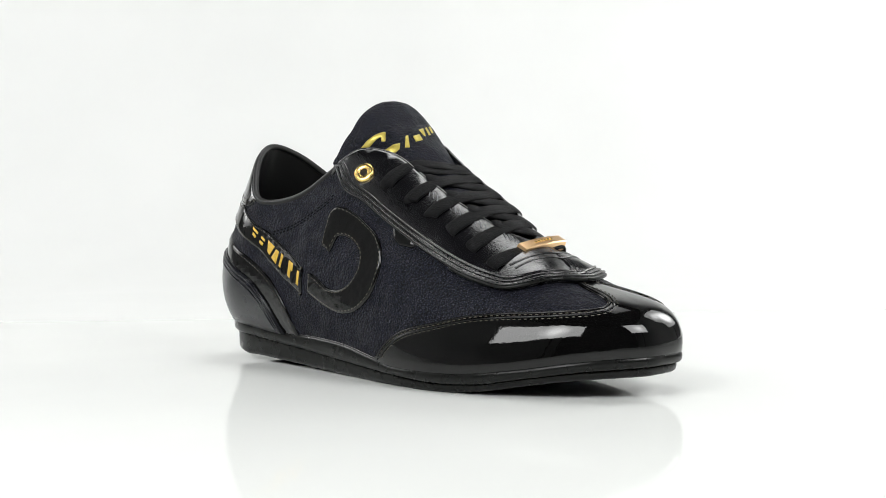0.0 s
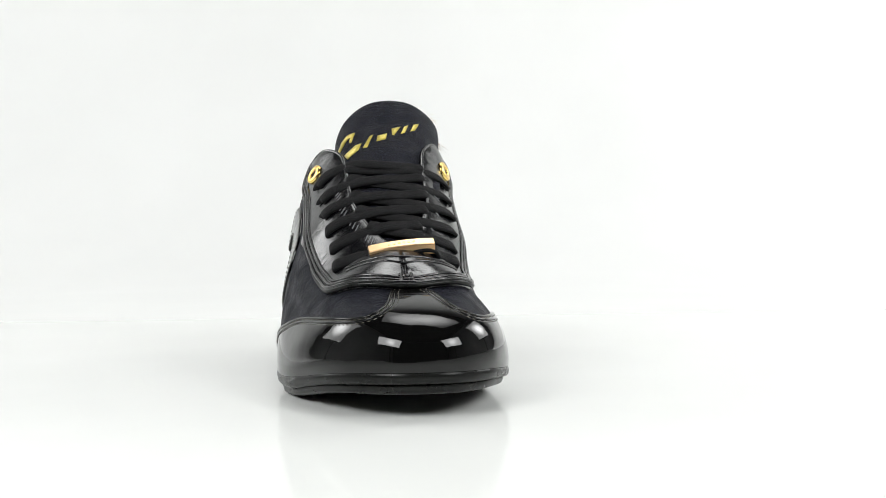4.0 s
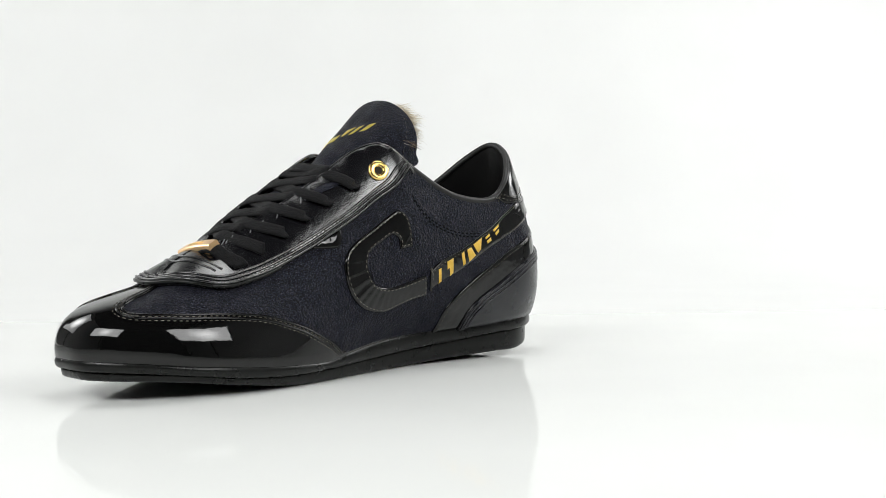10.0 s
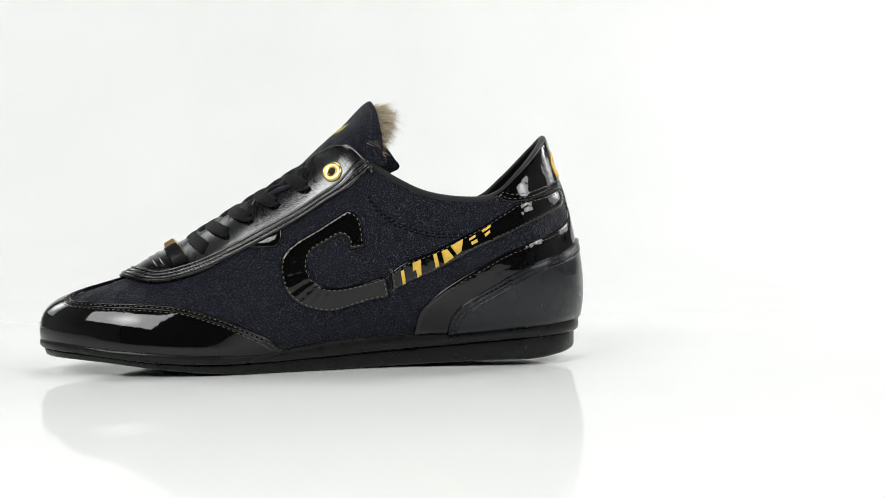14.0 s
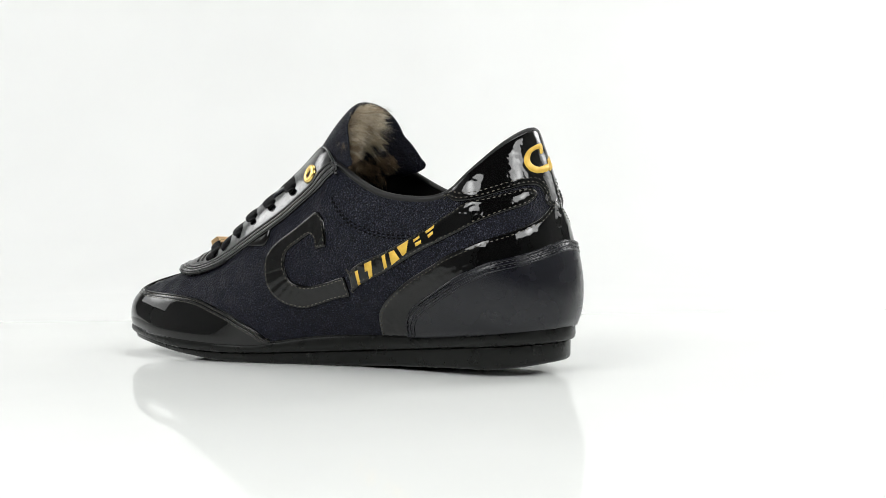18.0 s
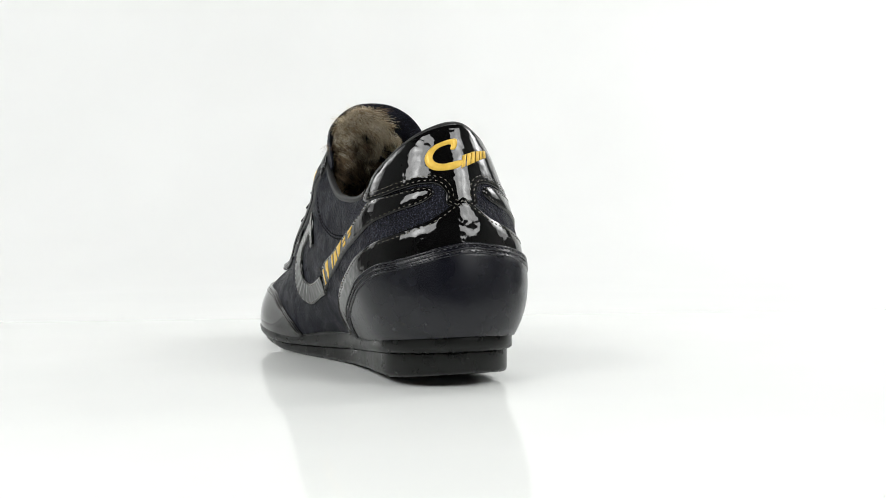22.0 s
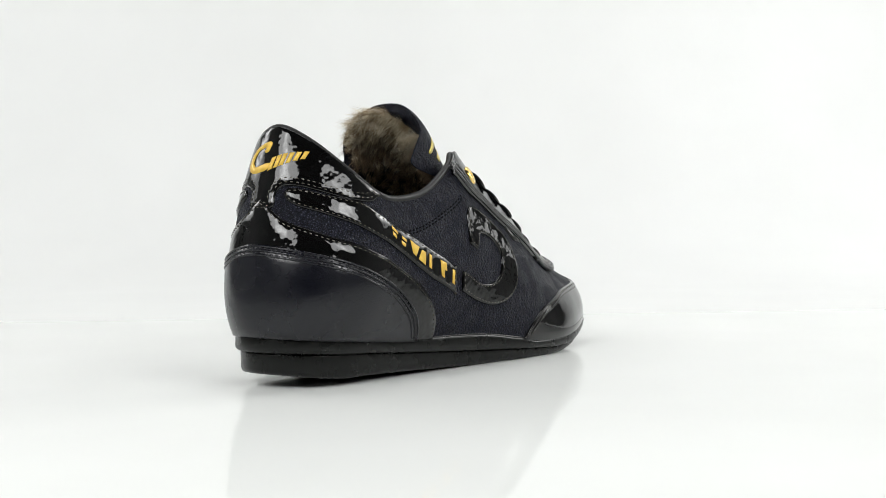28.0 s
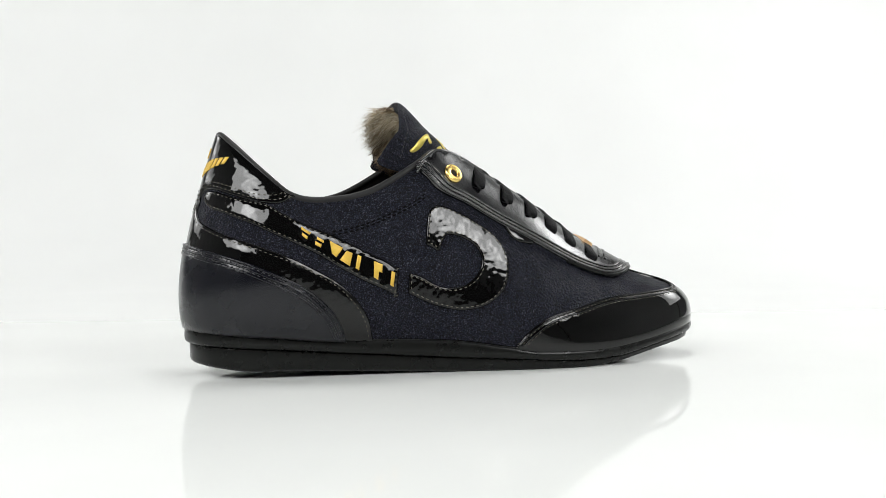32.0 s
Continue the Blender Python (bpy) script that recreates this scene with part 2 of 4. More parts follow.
def skin(u, v):
    """Points of the upper, in mm. u: 0 at the toe to 1 at the heel along the inner side; below 0 and above 1 it runs on
    round the toe and the heel along the outer side. v: 0 at the sole to 1 at the top line."""
    u, v = np.broadcast_arrays(np.atleast_1d(np.asarray(u, float)), np.atleast_1d(np.asarray(v, float)))
    uu = np.where(u > 1, 2 - u, np.abs(u))
    outer = (u < 0) | (u > 1)
    res = np.zeros((len(u), 3))
    for side, m in ((1, ~outer), (-1, outer)):
        if m.any():
            p0, p1, p2, p3 = ribs(side, uu[m])
            w = v[m][:, None]
            res[m] = (1 - w) ** 3 * p0 + 3 * (1 - w) ** 2 * w * p1 + 3 * (1 - w) * w * w * p2 + w ** 3 * p3
    return res


def skin_frame(u, v):
    """Points, outward normals and the two stretches (mm for a unit of u and of v)."""
    e = 1e-3
    u, v = np.broadcast_arrays(np.atleast_1d(np.asarray(u, float)), np.atleast_1d(np.asarray(v, float)))
    vl, vh = np.clip(v - e, 0, 1), np.clip(v + e, 0, 1)
    du = (skin(u + e, v) - skin(u - e, v)) / (2 * e)
    dv = (skin(u, vh) - skin(u, vl)) / (vh - vl)[:, None]
    n = np.cross(du, dv)
    n /= np.maximum(np.linalg.norm(n, axis=1), 1e-9)[:, None]
    front = (np.abs(u) < 0.24) & (v > 0.55)
    n[front & (n[:, 2] < 0)] *= -1
    n[:, 1] *= np.where(front, np.clip((1 - v) / 0.12, 0, 1) * np.clip((np.abs(u) - 0.012) / 0.03, 0, 1), 1)   # both sides level off on the middle line
    n /= np.maximum(np.linalg.norm(n, axis=1), 1e-9)[:, None]
    return skin(u, v), n, np.linalg.norm(du, axis=1), np.linalg.norm(dv, axis=1)


# tongue: height, front of the middle, x of the edges, half-width
TONGUE = [(60.0, 116.3, 112.0, 12.1), (72.0, 98.2, 90.0, 17.0), (84.0, 79.8, 70.0, 20.5), (96.0, 62.6, 50.0, 24.2), (106.0, 48.5, 4.0, 27.9), (114.0, 40.1, 1.5, 27.8), (122.0, 31.2, 1.5, 27.7), (129.0, 22.9, 2.9, 25.7), (135.0, 17.2, 3.9, 21.1), (139.5, 12.8, 5.4, 15.3), (142.2, 9.7, 6.7, 8.9), (143.2, 7.8, 6.9, 1.6)]


def tongue_place(s, w):
    r = spline(np.array(TONGUE, float), np.clip(s, 0, 1) * (len(TONGUE) - 1))
    a = w * math.pi / 2
    mid = 2.8 - 5 * np.clip(1 - s * 1.6, 0, 1)
    swept = 10 * np.clip(-w, 0, 1) ** 2 * np.clip((126 - r[:, 0]) / 14, 0, 1) * np.clip((r[:, 0] - 92) / 10, 0, 1)
    return np.column_stack([r[:, 2] + (r[:, 1] - r[:, 2]) * np.cos(a) - swept, mid + r[:, 3] * np.sin(a), r[:, 0]])


def tongue_at(s, w):
    """Points, outward normals and stretches of the tongue: s 0 low to 1 at the top, w -1 to 1 across."""
    s, w = np.broadcast_arrays(np.atleast_1d(np.asarray(s, float)), np.atleast_1d(np.asarray(w, float)))
    e = 1e-3
    sl, sh = np.clip(s - e, 0, 1), np.clip(s + e, 0, 1)
    ds = (tongue_place(sh, w) - tongue_place(sl, w)) / (sh - sl)[:, None]
    dw = (tongue_place(s, w + e) - tongue_place(s, w - e)) / (2 * e)
    n = np.cross(dw, ds)
    n /= np.maximum(np.linalg.norm(n, axis=1), 1e-9)[:, None]
    return tongue_place(s, w), n, np.linalg.norm(ds, axis=1), np.linalg.norm(dw, axis=1)


# ---- the studio ----
def studio():
    floor = tagged(new("floor", mesh("floor", [(-3, -3, -0.76), (3, -3, -0.76), (3, 3, -0.76), (-3, 3, -0.76)], [(0, 1, 2, 3)], False)), label="dark studio floor", category="floor", kind="structure")
    floor.data.materials.append(WALL)
    for k, (x0, y0, x1, y1) in enumerate([(-3, 3, 3, 3.1), (-3, -3.1, 3, -3), (-2.1, -3, -2.0, 3), (2.0, -3, 2.1, 3)]):
        bm = bmesh.new()
        box(bm, (x1 - x0, y1 - y0, 3.4), ((x0 + x1) / 2, (y0 + y1) / 2, 0.94))
        w = part("wall_" + ("north", "south", "west", "east")[k], bm, WALL if k < 2 else WHITE_WALL, None, "charcoal painted studio wall" if k < 2 else "white painted studio wall")
        tagged(w, category="wall", kind="structure")
    bm = bmesh.new()
    box(bm, (6.2, 6.2, 0.1), (0, 0, 2.69))
    tagged(part("ceiling", bm, WALL, None, "dark studio ceiling"), category="ceiling", kind="structure")
    # white paper sweep: flat, then curving up behind
    prof = [(-0.62, -0.001), (0.4, -0.001), (0.75, -0.001)]
    for a in np.linspace(0, math.pi / 2, 14)[1:]:
        prof.append((0.75 + 0.5 * math.sin(a), -0.001 + 0.5 * (1 - math.cos(a))))
    prof.append((1.25, 1.9))
    xs = np.linspace(-1.3, 1.3, 9)
    v = [(x, y, z) for y, z in prof for x in xs]
    sweep = part("backdrop", mesh("backdrop", v, grid_faces(len(prof), len(xs))), PAPER, None, "white paper background sweep curving up behind the table")
    tagged(sweep, category="backdrop", kind="structure")
    sweep.modifiers.new("thickness", "SOLIDIFY").thickness = -0.003
    bm = bmesh.new()
    box(bm, (2.5, 0.86, 0.001), (0, -0.12, -0.0005))
    top = part("table_top", bm, ACRYLIC, None, "white high-gloss acrylic sheet under the sneaker")
    tagged(top, category="table", kind="structure")
    table_legs = thing("table", "plain trestle table under the white sheet", "table")
    bm = bmesh.new()
    box(bm, (2.3, 1.3, 0.03), (0, 0.05, -0.020), 0.003)
    part("board", bm, WALL, table_legs)
    for x in (-1.1, 1.1):
        for y in (-0.5, 0.6):
            bm = bmesh.new()
            box(bm, (0.05, 0.05, 0.725), (x, y, -0.3975), 0.004)
            part("leg", bm, WALL, table_legs)


def softbox(m, width, height, glow_mat, label, group="", hang=False):
    """A softbox whose front looks along its -z, on a stand, or hung from the ceiling."""
    s = thing("softbox", label, "studio light", group=group)
    s.matrix_basis = m
    w, h, d = width / 2, height / 2, 0.22
    part("diffuser", mesh("diffuser", [(-w, -h, 0), (w, -h, 0), (w, h, 0), (-w, h, 0)], [(3, 2, 1, 0)], False), glow_mat, s, "glowing white cloth front")
    a, b = 0.012, 0.06
    ring = [(-w - a, -h - a, -0.03), (w + a, -h - a, -0.03), (w + a, h + a, -0.03), (-w - a, h + a, -0.03),
            (-w - a, -h - a, 0.005), (w + a, -h - a, 0.005), (w + a, h + a, 0.005), (-w - a, h + a, 0.005),
            (-b, -b, d), (b, -b, d), (b, b, d), (-b, b, d)]
    f = [(k, (k + 1) % 4, 4 + (k + 1) % 4, 4 + k) for k in range(4)] + [(4 + k, 4 + (k + 1) % 4, 8 + (k + 1) % 4, 8 + k) for k in range(4)] + [(8, 9, 10, 11)]
    part("housing", mesh("housing", ring, f, False), CLOTH, s, "black cloth hood")
    bm = bmesh.new()
    bmesh.ops.create_cone(bm, cap_ends=True, segments=20, radius1=0.055, radius2=0.05, depth=0.2, matrix=Matrix.Translation((0, 0, d + 0.1)))
    part("lamp_head", bm, CLOTH, s, "black lamp housing")
    back = m @ Vector((0, 0, d + 0.15))
    end = 2.64 if hang else -0.76
    bm = bmesh.new()
    bmesh.ops.create_cone(bm, cap_ends=True, segments=14, radius1=0.014, radius2=0.014, depth=abs(back.z - end), matrix=m.inverted() @ Matrix.Translation((back.x, back.y, (back.z + end) / 2)))
    part("pole", bm, CLOTH, s, "black metal pole")
    if not hang:
        for k in range(3):
            a = 2.1 * k + 0.4
            foot = Vector((back.x + 0.4 * math.cos(a), back.y + 0.4 * math.sin(a), end + 0.012))
            top = Vector((back.x, back.y, end + 0.35))
            q = (top - foot).to_track_quat("Z", "Y").to_matrix().to_4x4()
            bm = bmesh.new()
            bmesh.ops.create_cone(bm, cap_ends=True, segments=10, radius1=0.009, radius2=0.009, depth=(top - foot).length, matrix=m.inverted() @ Matrix.Translation((top + foot) / 2) @ q)
            part("leg", bm, CLOTH, s, "black stand leg")
    return s


studio()
softbox(look((-0.68, -0.92, 0.82), (0, 0, 0.05)), 0.92, 0.46, KEY_GLOW, "wide black softbox with a glowing white front", "softboxes facing the table")
softbox(look((0.92, -0.92, 0.84), (0, 0, 0.05)), 0.74, 0.50, KEY_GLOW, "wide black softbox with a glowing white front", "softboxes facing the table")
softbox(look((0.15, 0.40, 1.5), (0.12, 0.34, 0)), 1.2, 0.8, TOP_GLOW, "wide black softbox hanging over the table", hang=True)
softbox(look((-1.12, 0.58, 0.75), (0.35, 0.66, 0.2)), 0.74, 0.74, SIDE_GLOW, "black softbox turned to the white paper sweep", "softboxes beside the sweep")
softbox(look((1.15, 0.55, 0.75), (-0.25, 0.66, 0.2)), 0.74, 0.74, SIDE_GLOW_BRIGHT, "black softbox turned to the white paper sweep", "softboxes beside the sweep")


# ---- the sneaker ----
SHOE = thing("sneaker", "black patent and flecked navy low sneaker with gold details", "shoe")


def closed_rings(rows):
    """Rings of the sole: rows of (inset mm, height table, lift mm)."""
    pts = np.vstack([OUTLINE[1][0][::4], OUTLINE[-1][0][::-1][1:-1:4]])
    nor = np.vstack([OUTLINE[1][1][::4], OUTLINE[-1][1][::-1][1:-1:4]])
    out = []
    for inset, heights, lift in rows:
        q = pts - nor * inset
        z = np.maximum(table(heights, np.clip(q[:, 0], -109, 184)) + lift + sag(q[:, 0], q[:, 1]), 0.05 + (0.0 if heights is BOTTOM else 3.0 + 0.5 * lift))
        out.append(np.column_stack([q, z]) * MM)
    return np.array(out)


def sole():
    r = closed_rings([(7, RIM_TOP, -0.2), (1.0, RIM_TOP, -0.2), (0.4, RIM_TOP, -0.6), (0.0, RIM_TOP, -1.6), (-0.2, GROOVE, 3.2), (0.1, GROOVE, 1.4), (0.9, GROOVE, 0.5), (2.4, GROOVE, 0.1), (6.0, GROOVE, 0.0)])
    n, c = r.shape[:2]
    part("midsole_rim", mesh("midsole_rim", r.reshape(-1, 3), grid_faces(n, c, close_c=True)), RUBBER, SHOE, "rounded black rubber rim")
    # added bead, there only to catch a pale highlight line along the rim
    q = closed_rings([(0.75, RIM_TOP, -0.1)])[0]
    tube("highlight_bead", np.vstack([q, q[:2]]), 0.0005, PATENT, SHOE, "thin glossy bead added to catch a highlight between upper and rim", 6)
    r = closed_rings([(6.0, GROOVE, 0.6), (2.6, GROOVE, 0.2), (2.4, GROOVE, -0.8), (2.6, BOTTOM, 2.4), (3.0, BOTTOM, 1.0), (4.2, BOTTOM, 0.2), (6, BOTTOM, 0), (12, BOTTOM, 0), (19, BOTTOM, 0)])
    n, c = r.shape[:2]
    f = grid_faces(n, c, close_c=True) + [tuple(range((n - 1) * c, n * c))]
    part("outsole", mesh("outsole", r.reshape(-1, 3), f), RUBBER, SHOE, "thin black rubber outsole, lifted at toe and heel")


def upper():
    us, vs = np.linspace(-1, 1, 221), np.linspace(0, 1, 34)
    g = np.array([skin(np.full(34, u), vs) for u in us]) * MM
    part("upper", mesh("upper", g.reshape(-1, 3), grid_faces(len(us), 34)), FABRIC, SHOE, "flecked dark navy fabric upper")
    # inner lining, from one eyestay round the heel to the other
    us, vs = np.linspace(0.44, 1.56, 120), np.linspace(0.02, 1, 24)
    rows = []
    for u in us:
        q, n, _, _ = skin_frame(np.full(24, u), vs)
        rows.append(q - n * (2.6 + 2.2 * np.sin(vs * math.pi) ** 2)[:, None] + [0, 0, 0.6])
    part("lining", mesh("lining", np.array(rows).reshape(-1, 3) * MM, grid_faces(len(us), 24)), LINING, SHOE, "dark leather lining")
    r = closed_rings([(3.0, RIM_TOP, 1.5)])[0]
    part("insole", mesh("insole", r, [tuple(range(len(r)))]), LINING, SHOE, "dark insole")
    # rolled edge of the collar
    us = np.linspace(0.56, 1.44, 150)
    p = skin(us, np.ones(150)) * MM
    _, n, _, _ = skin_frame(us, np.full(150, 0.995))
    tube("collar_piping", p - n * 0.0012, 0.0019, LINING, SHOE, "rolled black leather edge")


def tube(name, p, radius, mat, parent, label="", segments=10, flat=None, normals=None):
    """A round cord along p; or a flat strap of half-widths flat=(across, thick) with its face to normals."""
    p = np.asarray(p, float)
    t = np.gradient(p, axis=0)
    t /= np.linalg.norm(t, axis=1)[:, None]
    if normals is None:
        normals = np.tile([0.01, 0.02, 1.0], (len(p), 1))
    b = np.cross(t, normals)
    b /= np.linalg.norm(b, axis=1)[:, None]
    n = np.cross(b, t)
    across, thick = flat or (radius, radius)
    ring = []
    for k in range(segments):
        a = 2 * math.pi * k / segments
        ca, sa = math.cos(a), math.sin(a)
        if flat:
            ca, sa = math.copysign(abs(ca) ** 0.8, ca), math.copysign(abs(sa) ** 0.8, sa)
        ring.append(p + b * across * ca + n * thick * sa)
    v = np.stack(ring, 1).reshape(-1, 3)
    f = grid_faces(len(p), segments, close_c=True)
    f += [tuple(range(segments)), tuple(range((len(p) - 1) * segments, len(p) * segments))[::-1]]
    return part(name, mesh(name, v, f), mat, parent, label)


def smooth_loop(poly, sharp=False, step=4):
    """A closed outline rounded through its points."""
    k = np.asarray(poly, float)
    if sharp:
        out = []
        for a, b in zip(k, np.roll(k, -1, 0)):
            for s in np.linspace(0, 1, step, endpoint=False):
                out.append(a + (b - a) * s)
        return np.array(out)
    n = len(k)
    out = []
    for i in range(n):
        p0, p1, p2, p3 = k[i - 1], k[i], k[(i + 1) % n], k[(i + 2) % n]
        for f in np.linspace(0, 1, step, endpoint=False):
            out.append(p1 + 0.5 * f * (p2 - p0 + f * (2 * p0 - 5 * p1 + 4 * p2 - p3 + f * (3 * (p1 - p2) + p3 - p0))))
    return np.array(out)


def inside(poly, q):
    x, y = q[:, 0][:, None], q[:, 1][:, None]
    a, b = poly, np.roll(poly, -1, 0)
    cond = (a[:, 1] > y) != (b[:, 1] > y)
    xi = a[:, 0] + (y - a[:, 1]) / np.where(b[:, 1] == a[:, 1], 1e-12, b[:, 1] - a[:, 1]) * (b[:, 0] - a[:, 0])
    return (np.sum(cond & (x < xi), axis=1) % 2) == 1


def raised(lift, u, v):
    """A lift in mm, even or following the place on the surface, as a column."""
    u = np.atleast_1d(u)
    return (lift(u, np.atleast_1d(v)) if callable(lift) else np.full(len(u), float(lift)))[:, None]


def inset(loop, mm, frame_of):
    """The outline moved inwards by mm over the surface."""
    area = np.sum(loop[:, 0] * np.roll(loop[:, 1], -1) - np.roll(loop[:, 0], -1) * loop[:, 1])
    _, _, lu, lv = frame_of(loop[:, 0], loop[:, 1])
    s = np.stack([np.maximum(lu, 30), np.maximum(lv, 10)], 1)
    m = loop
    t = (np.roll(m, -1, 0) - np.roll(m, 1, 0)) * s
    t /= np.maximum(np.linalg.norm(t, axis=1), 1e-9)[:, None]
    n = np.stack([-t[:, 1], t[:, 0]], 1) * (1 if area > 0 else -1)
    return loop + n * mm / s


def patch(name, loop, lift, mat, parent, label="", edge=0.7, frame_of=None, cell=4.0, floor_lift=-0.4, flush=None):
    """A piece of sheet laid on a surface: loop in its (u, v), lift in mm. flush: where its edge meets itself and stays level."""
    frame_of = frame_of or skin_frame
    low = 0 if frame_of is skin_frame else -1
    loop = np.column_stack([loop[:, 0], np.clip(loop[:, 1], low, 1)])
    inner = inset(loop, edge, frame_of)
    inner[:, 1] = np.clip(inner[:, 1], low, 1)
    level = flush(loop) if flush else np.zeros(len(loop), bool)
    inner[level] = loop[level]
    _, _, lu, lv = frame_of(loop[:, 0], loop[:, 1])
    du, dv = cell / max(np.median(lu), 40), cell / max(np.median(lv), 20)
    gu, gv = np.meshgrid(np.arange(inner[:, 0].min(), inner[:, 0].max(), du), np.arange(inner[:, 1].min(), inner[:, 1].max(), dv))
    q = np.column_stack([gu.ravel(), gv.ravel()])
    if len(q):
        q = q[inside(inner, q)]
    if len(q):
        d = np.min(np.linalg.norm((q[:, None] - inner[None]) / [du, dv], axis=2), axis=1)
        q = q[d > 0.45]
    scale = np.array([1 / du, 1 / dv])
    pts = [Vector(w) for w in np.vstack([inner, q]) * scale]
    n = len(inner)
    vs, _, fs, _, _, _ = delaunay_2d_cdt(pts, [], [list(range(n))], 1, 1e-6)
    flat = np.array([tuple(w) for w in vs]) / scale
    pos, nor, _, _ = frame_of(flat[:, 0], flat[:, 1])
    top = pos + nor * raised(lift, flat[:, 0], flat[:, 1])
    base = len(top)
    p1, n1, _, _ = frame_of(inner[:, 0], inner[:, 1])
    p2, n2, _, _ = frame_of(loop[:, 0], loop[:, 1])
    high = raised(lift, loop[:, 0], loop[:, 1])
    level = level[:, None]
    v = np.vstack([top, p1 + n1 * raised(lift, inner[:, 0], inner[:, 1]), p2 + n2 * np.where(level, high, high * 0.6), p2 + n2 * np.where(level, high * 0.5, floor_lift)])
    area = np.sum(loop[:, 0] * np.roll(loop[:, 1], -1) - np.roll(loop[:, 0], -1) * loop[:, 1])
    f = [tuple(w) for w in fs]
    for r in range(2):
        for k in range(n):
            a, b = base + r * n + k, base + r * n + (k + 1) % n
            quad = (a, a + n, b + n, b)
            f.append(quad if area > 0 else quad[::-1])
    me = mesh(name, v * MM, f)
    bm = bmesh.new()
    bm.from_mesh(me)
    bmesh.ops.remove_doubles(bm, verts=bm.verts, dist=2e-6)
    bm.to_mesh(me)
    bm.free()
    return part(name, me, mat, parent, label)


def stitches(path, lift, parent, mat=None, pitch=2.7, length=1.9, radius=0.24, frame_of=None, closed=False, name="stitching", label=""):
    """A row of single stitches along a path in (u, v), one mesh."""
    frame_of = frame_of or skin_frame
    path = np.asarray(path, float)
    if closed:
        path = np.vstack([path, path[:1]])
    path = path if closed or frame_of is not skin_frame else path[(path[:, 1] > 0.015) & (path[:, 1] < 0.99)]
    p, n, _, _ = frame_of(path[:, 0], np.clip(path[:, 1], 0 if frame_of is skin_frame else -1, 1))
    d = np.r_[0, np.cumsum(np.linalg.norm(np.diff(p, axis=0), axis=1))]
    n = n * raised(lift, path[:, 0], path[:, 1]) if callable(lift) else n
    p, lift = (p + n, 0.0) if callable(lift) else (p, lift)
    n = n / np.maximum(np.linalg.norm(n, axis=1), 1e-9)[:, None]
    vs, fs = [], []
    for s in np.arange(0.3, d[-1] - length, pitch):
        c = [np.array([np.interp(w, d, p[:, k]) for k in range(3)]) for w in (s, s + length)]
        m = np.array([np.interp(s + length / 2, d, n[:, k]) for k in range(3)])
        ax = c[1] - c[0]
        if np.linalg.norm(ax) < 0.4 * length or np.linalg.norm(ax) > 2 * length:
            continue
        side = np.cross(ax, m)
        side /= max(np.linalg.norm(side), 1e-9)
        b = len(vs)
        for f_, r in ((0.0, 0.25), (0.3, 1.0), (0.7, 1.0), (1.0, 0.25)):
            o = c[0] + ax * f_ + m * (lift + (0.06 if 0 < f_ < 1 else -0.2))
            vs += [o + side * radius * r, o + m * radius * r, o - side * radius * r]
        for k in range(3):
            a = b + 3 * k
            fs += [(a, a + 1, a + 4, a + 3), (a + 1, a + 2, a + 5, a + 4)]
        fs += [(b, b + 2, b + 1), (b + 9, b + 10, b + 11)]
    if vs:
        part(name, mesh(name, np.array(vs) * MM, fs), mat or THREAD, parent, label)


def mirrored(line, about):
    """A line and its mirror image over a middle u."""
    a = [tuple(q) for q in line]
    return a + [(2 * about - u, v) for u, v in a[::-1]]


def open_curve(line, step=6):
    k = np.asarray(line, float)
    return spline(k, np.linspace(0, len(k) - 1, step * (len(k) - 1) + 1))


def panel(name, line, about, closing, lift, mat, label, rows, thread=None, edge=0.7, flush=None, outer=None, cords=(), cord=0.7):
    """A panel bounded by a line that runs round toe or heel, mirrored, and closed along the sole or the top line."""
    top, far = open_curve(line), open_curve(outer or line)[::-1]
    far = far[1:] if abs(top[-1, 0] - about) < 1e-6 else far
    both = np.vstack([top, np.column_stack([2 * about - far[:, 0], far[:, 1]])])
    a, b = both[-1, 0], both[0, 0]
    back = np.column_stack([np.linspace(a, b, 60)[1:-1], np.full(58, closing)])
    ob = patch(name, np.vstack([both, back]), lift, mat, SHOE, label, edge, flush=flush)
    for r in rows:
        loop = np.vstack([both, back])
        moved = inset(loop, r, skin_frame)[:len(both)]
        stitches(moved, lift, ob, thread)
    # sewn ridges along the border
    for r in cords:
        ridge("ridge", inset(np.vstack([both, back]), r, skin_frame)[:len(both)], lift, cord, mat, ob)
    return ob


def ridge(name, path, lift, radius, mat, parent):
    """A half-sunk cord along a path in (u, v) of the skin."""
    q = path[(path[:, 1] > 0.01) & (path[:, 1] < 0.992)]
    p, n, _, _ = skin_frame(q[:, 0], q[:, 1])
    p = p + n * raised(lift, q[:, 0], q[:, 1])
    d = np.r_[0, np.cumsum(np.linalg.norm(np.diff(p, axis=0), axis=1))]
    w = np.linspace(0, d[-1], max(12, int(d[-1] / 1.6)))
    p = np.stack([np.interp(w, d, p[:, k]) for k in range(3)], 1)
    for _ in range(4):
        p[1:-1] = 0.25 * p[:-2] + 0.5 * p[1:-1] + 0.25 * p[2:]
    return tube(name, p * MM, radius * MM, mat, parent, segments=8)


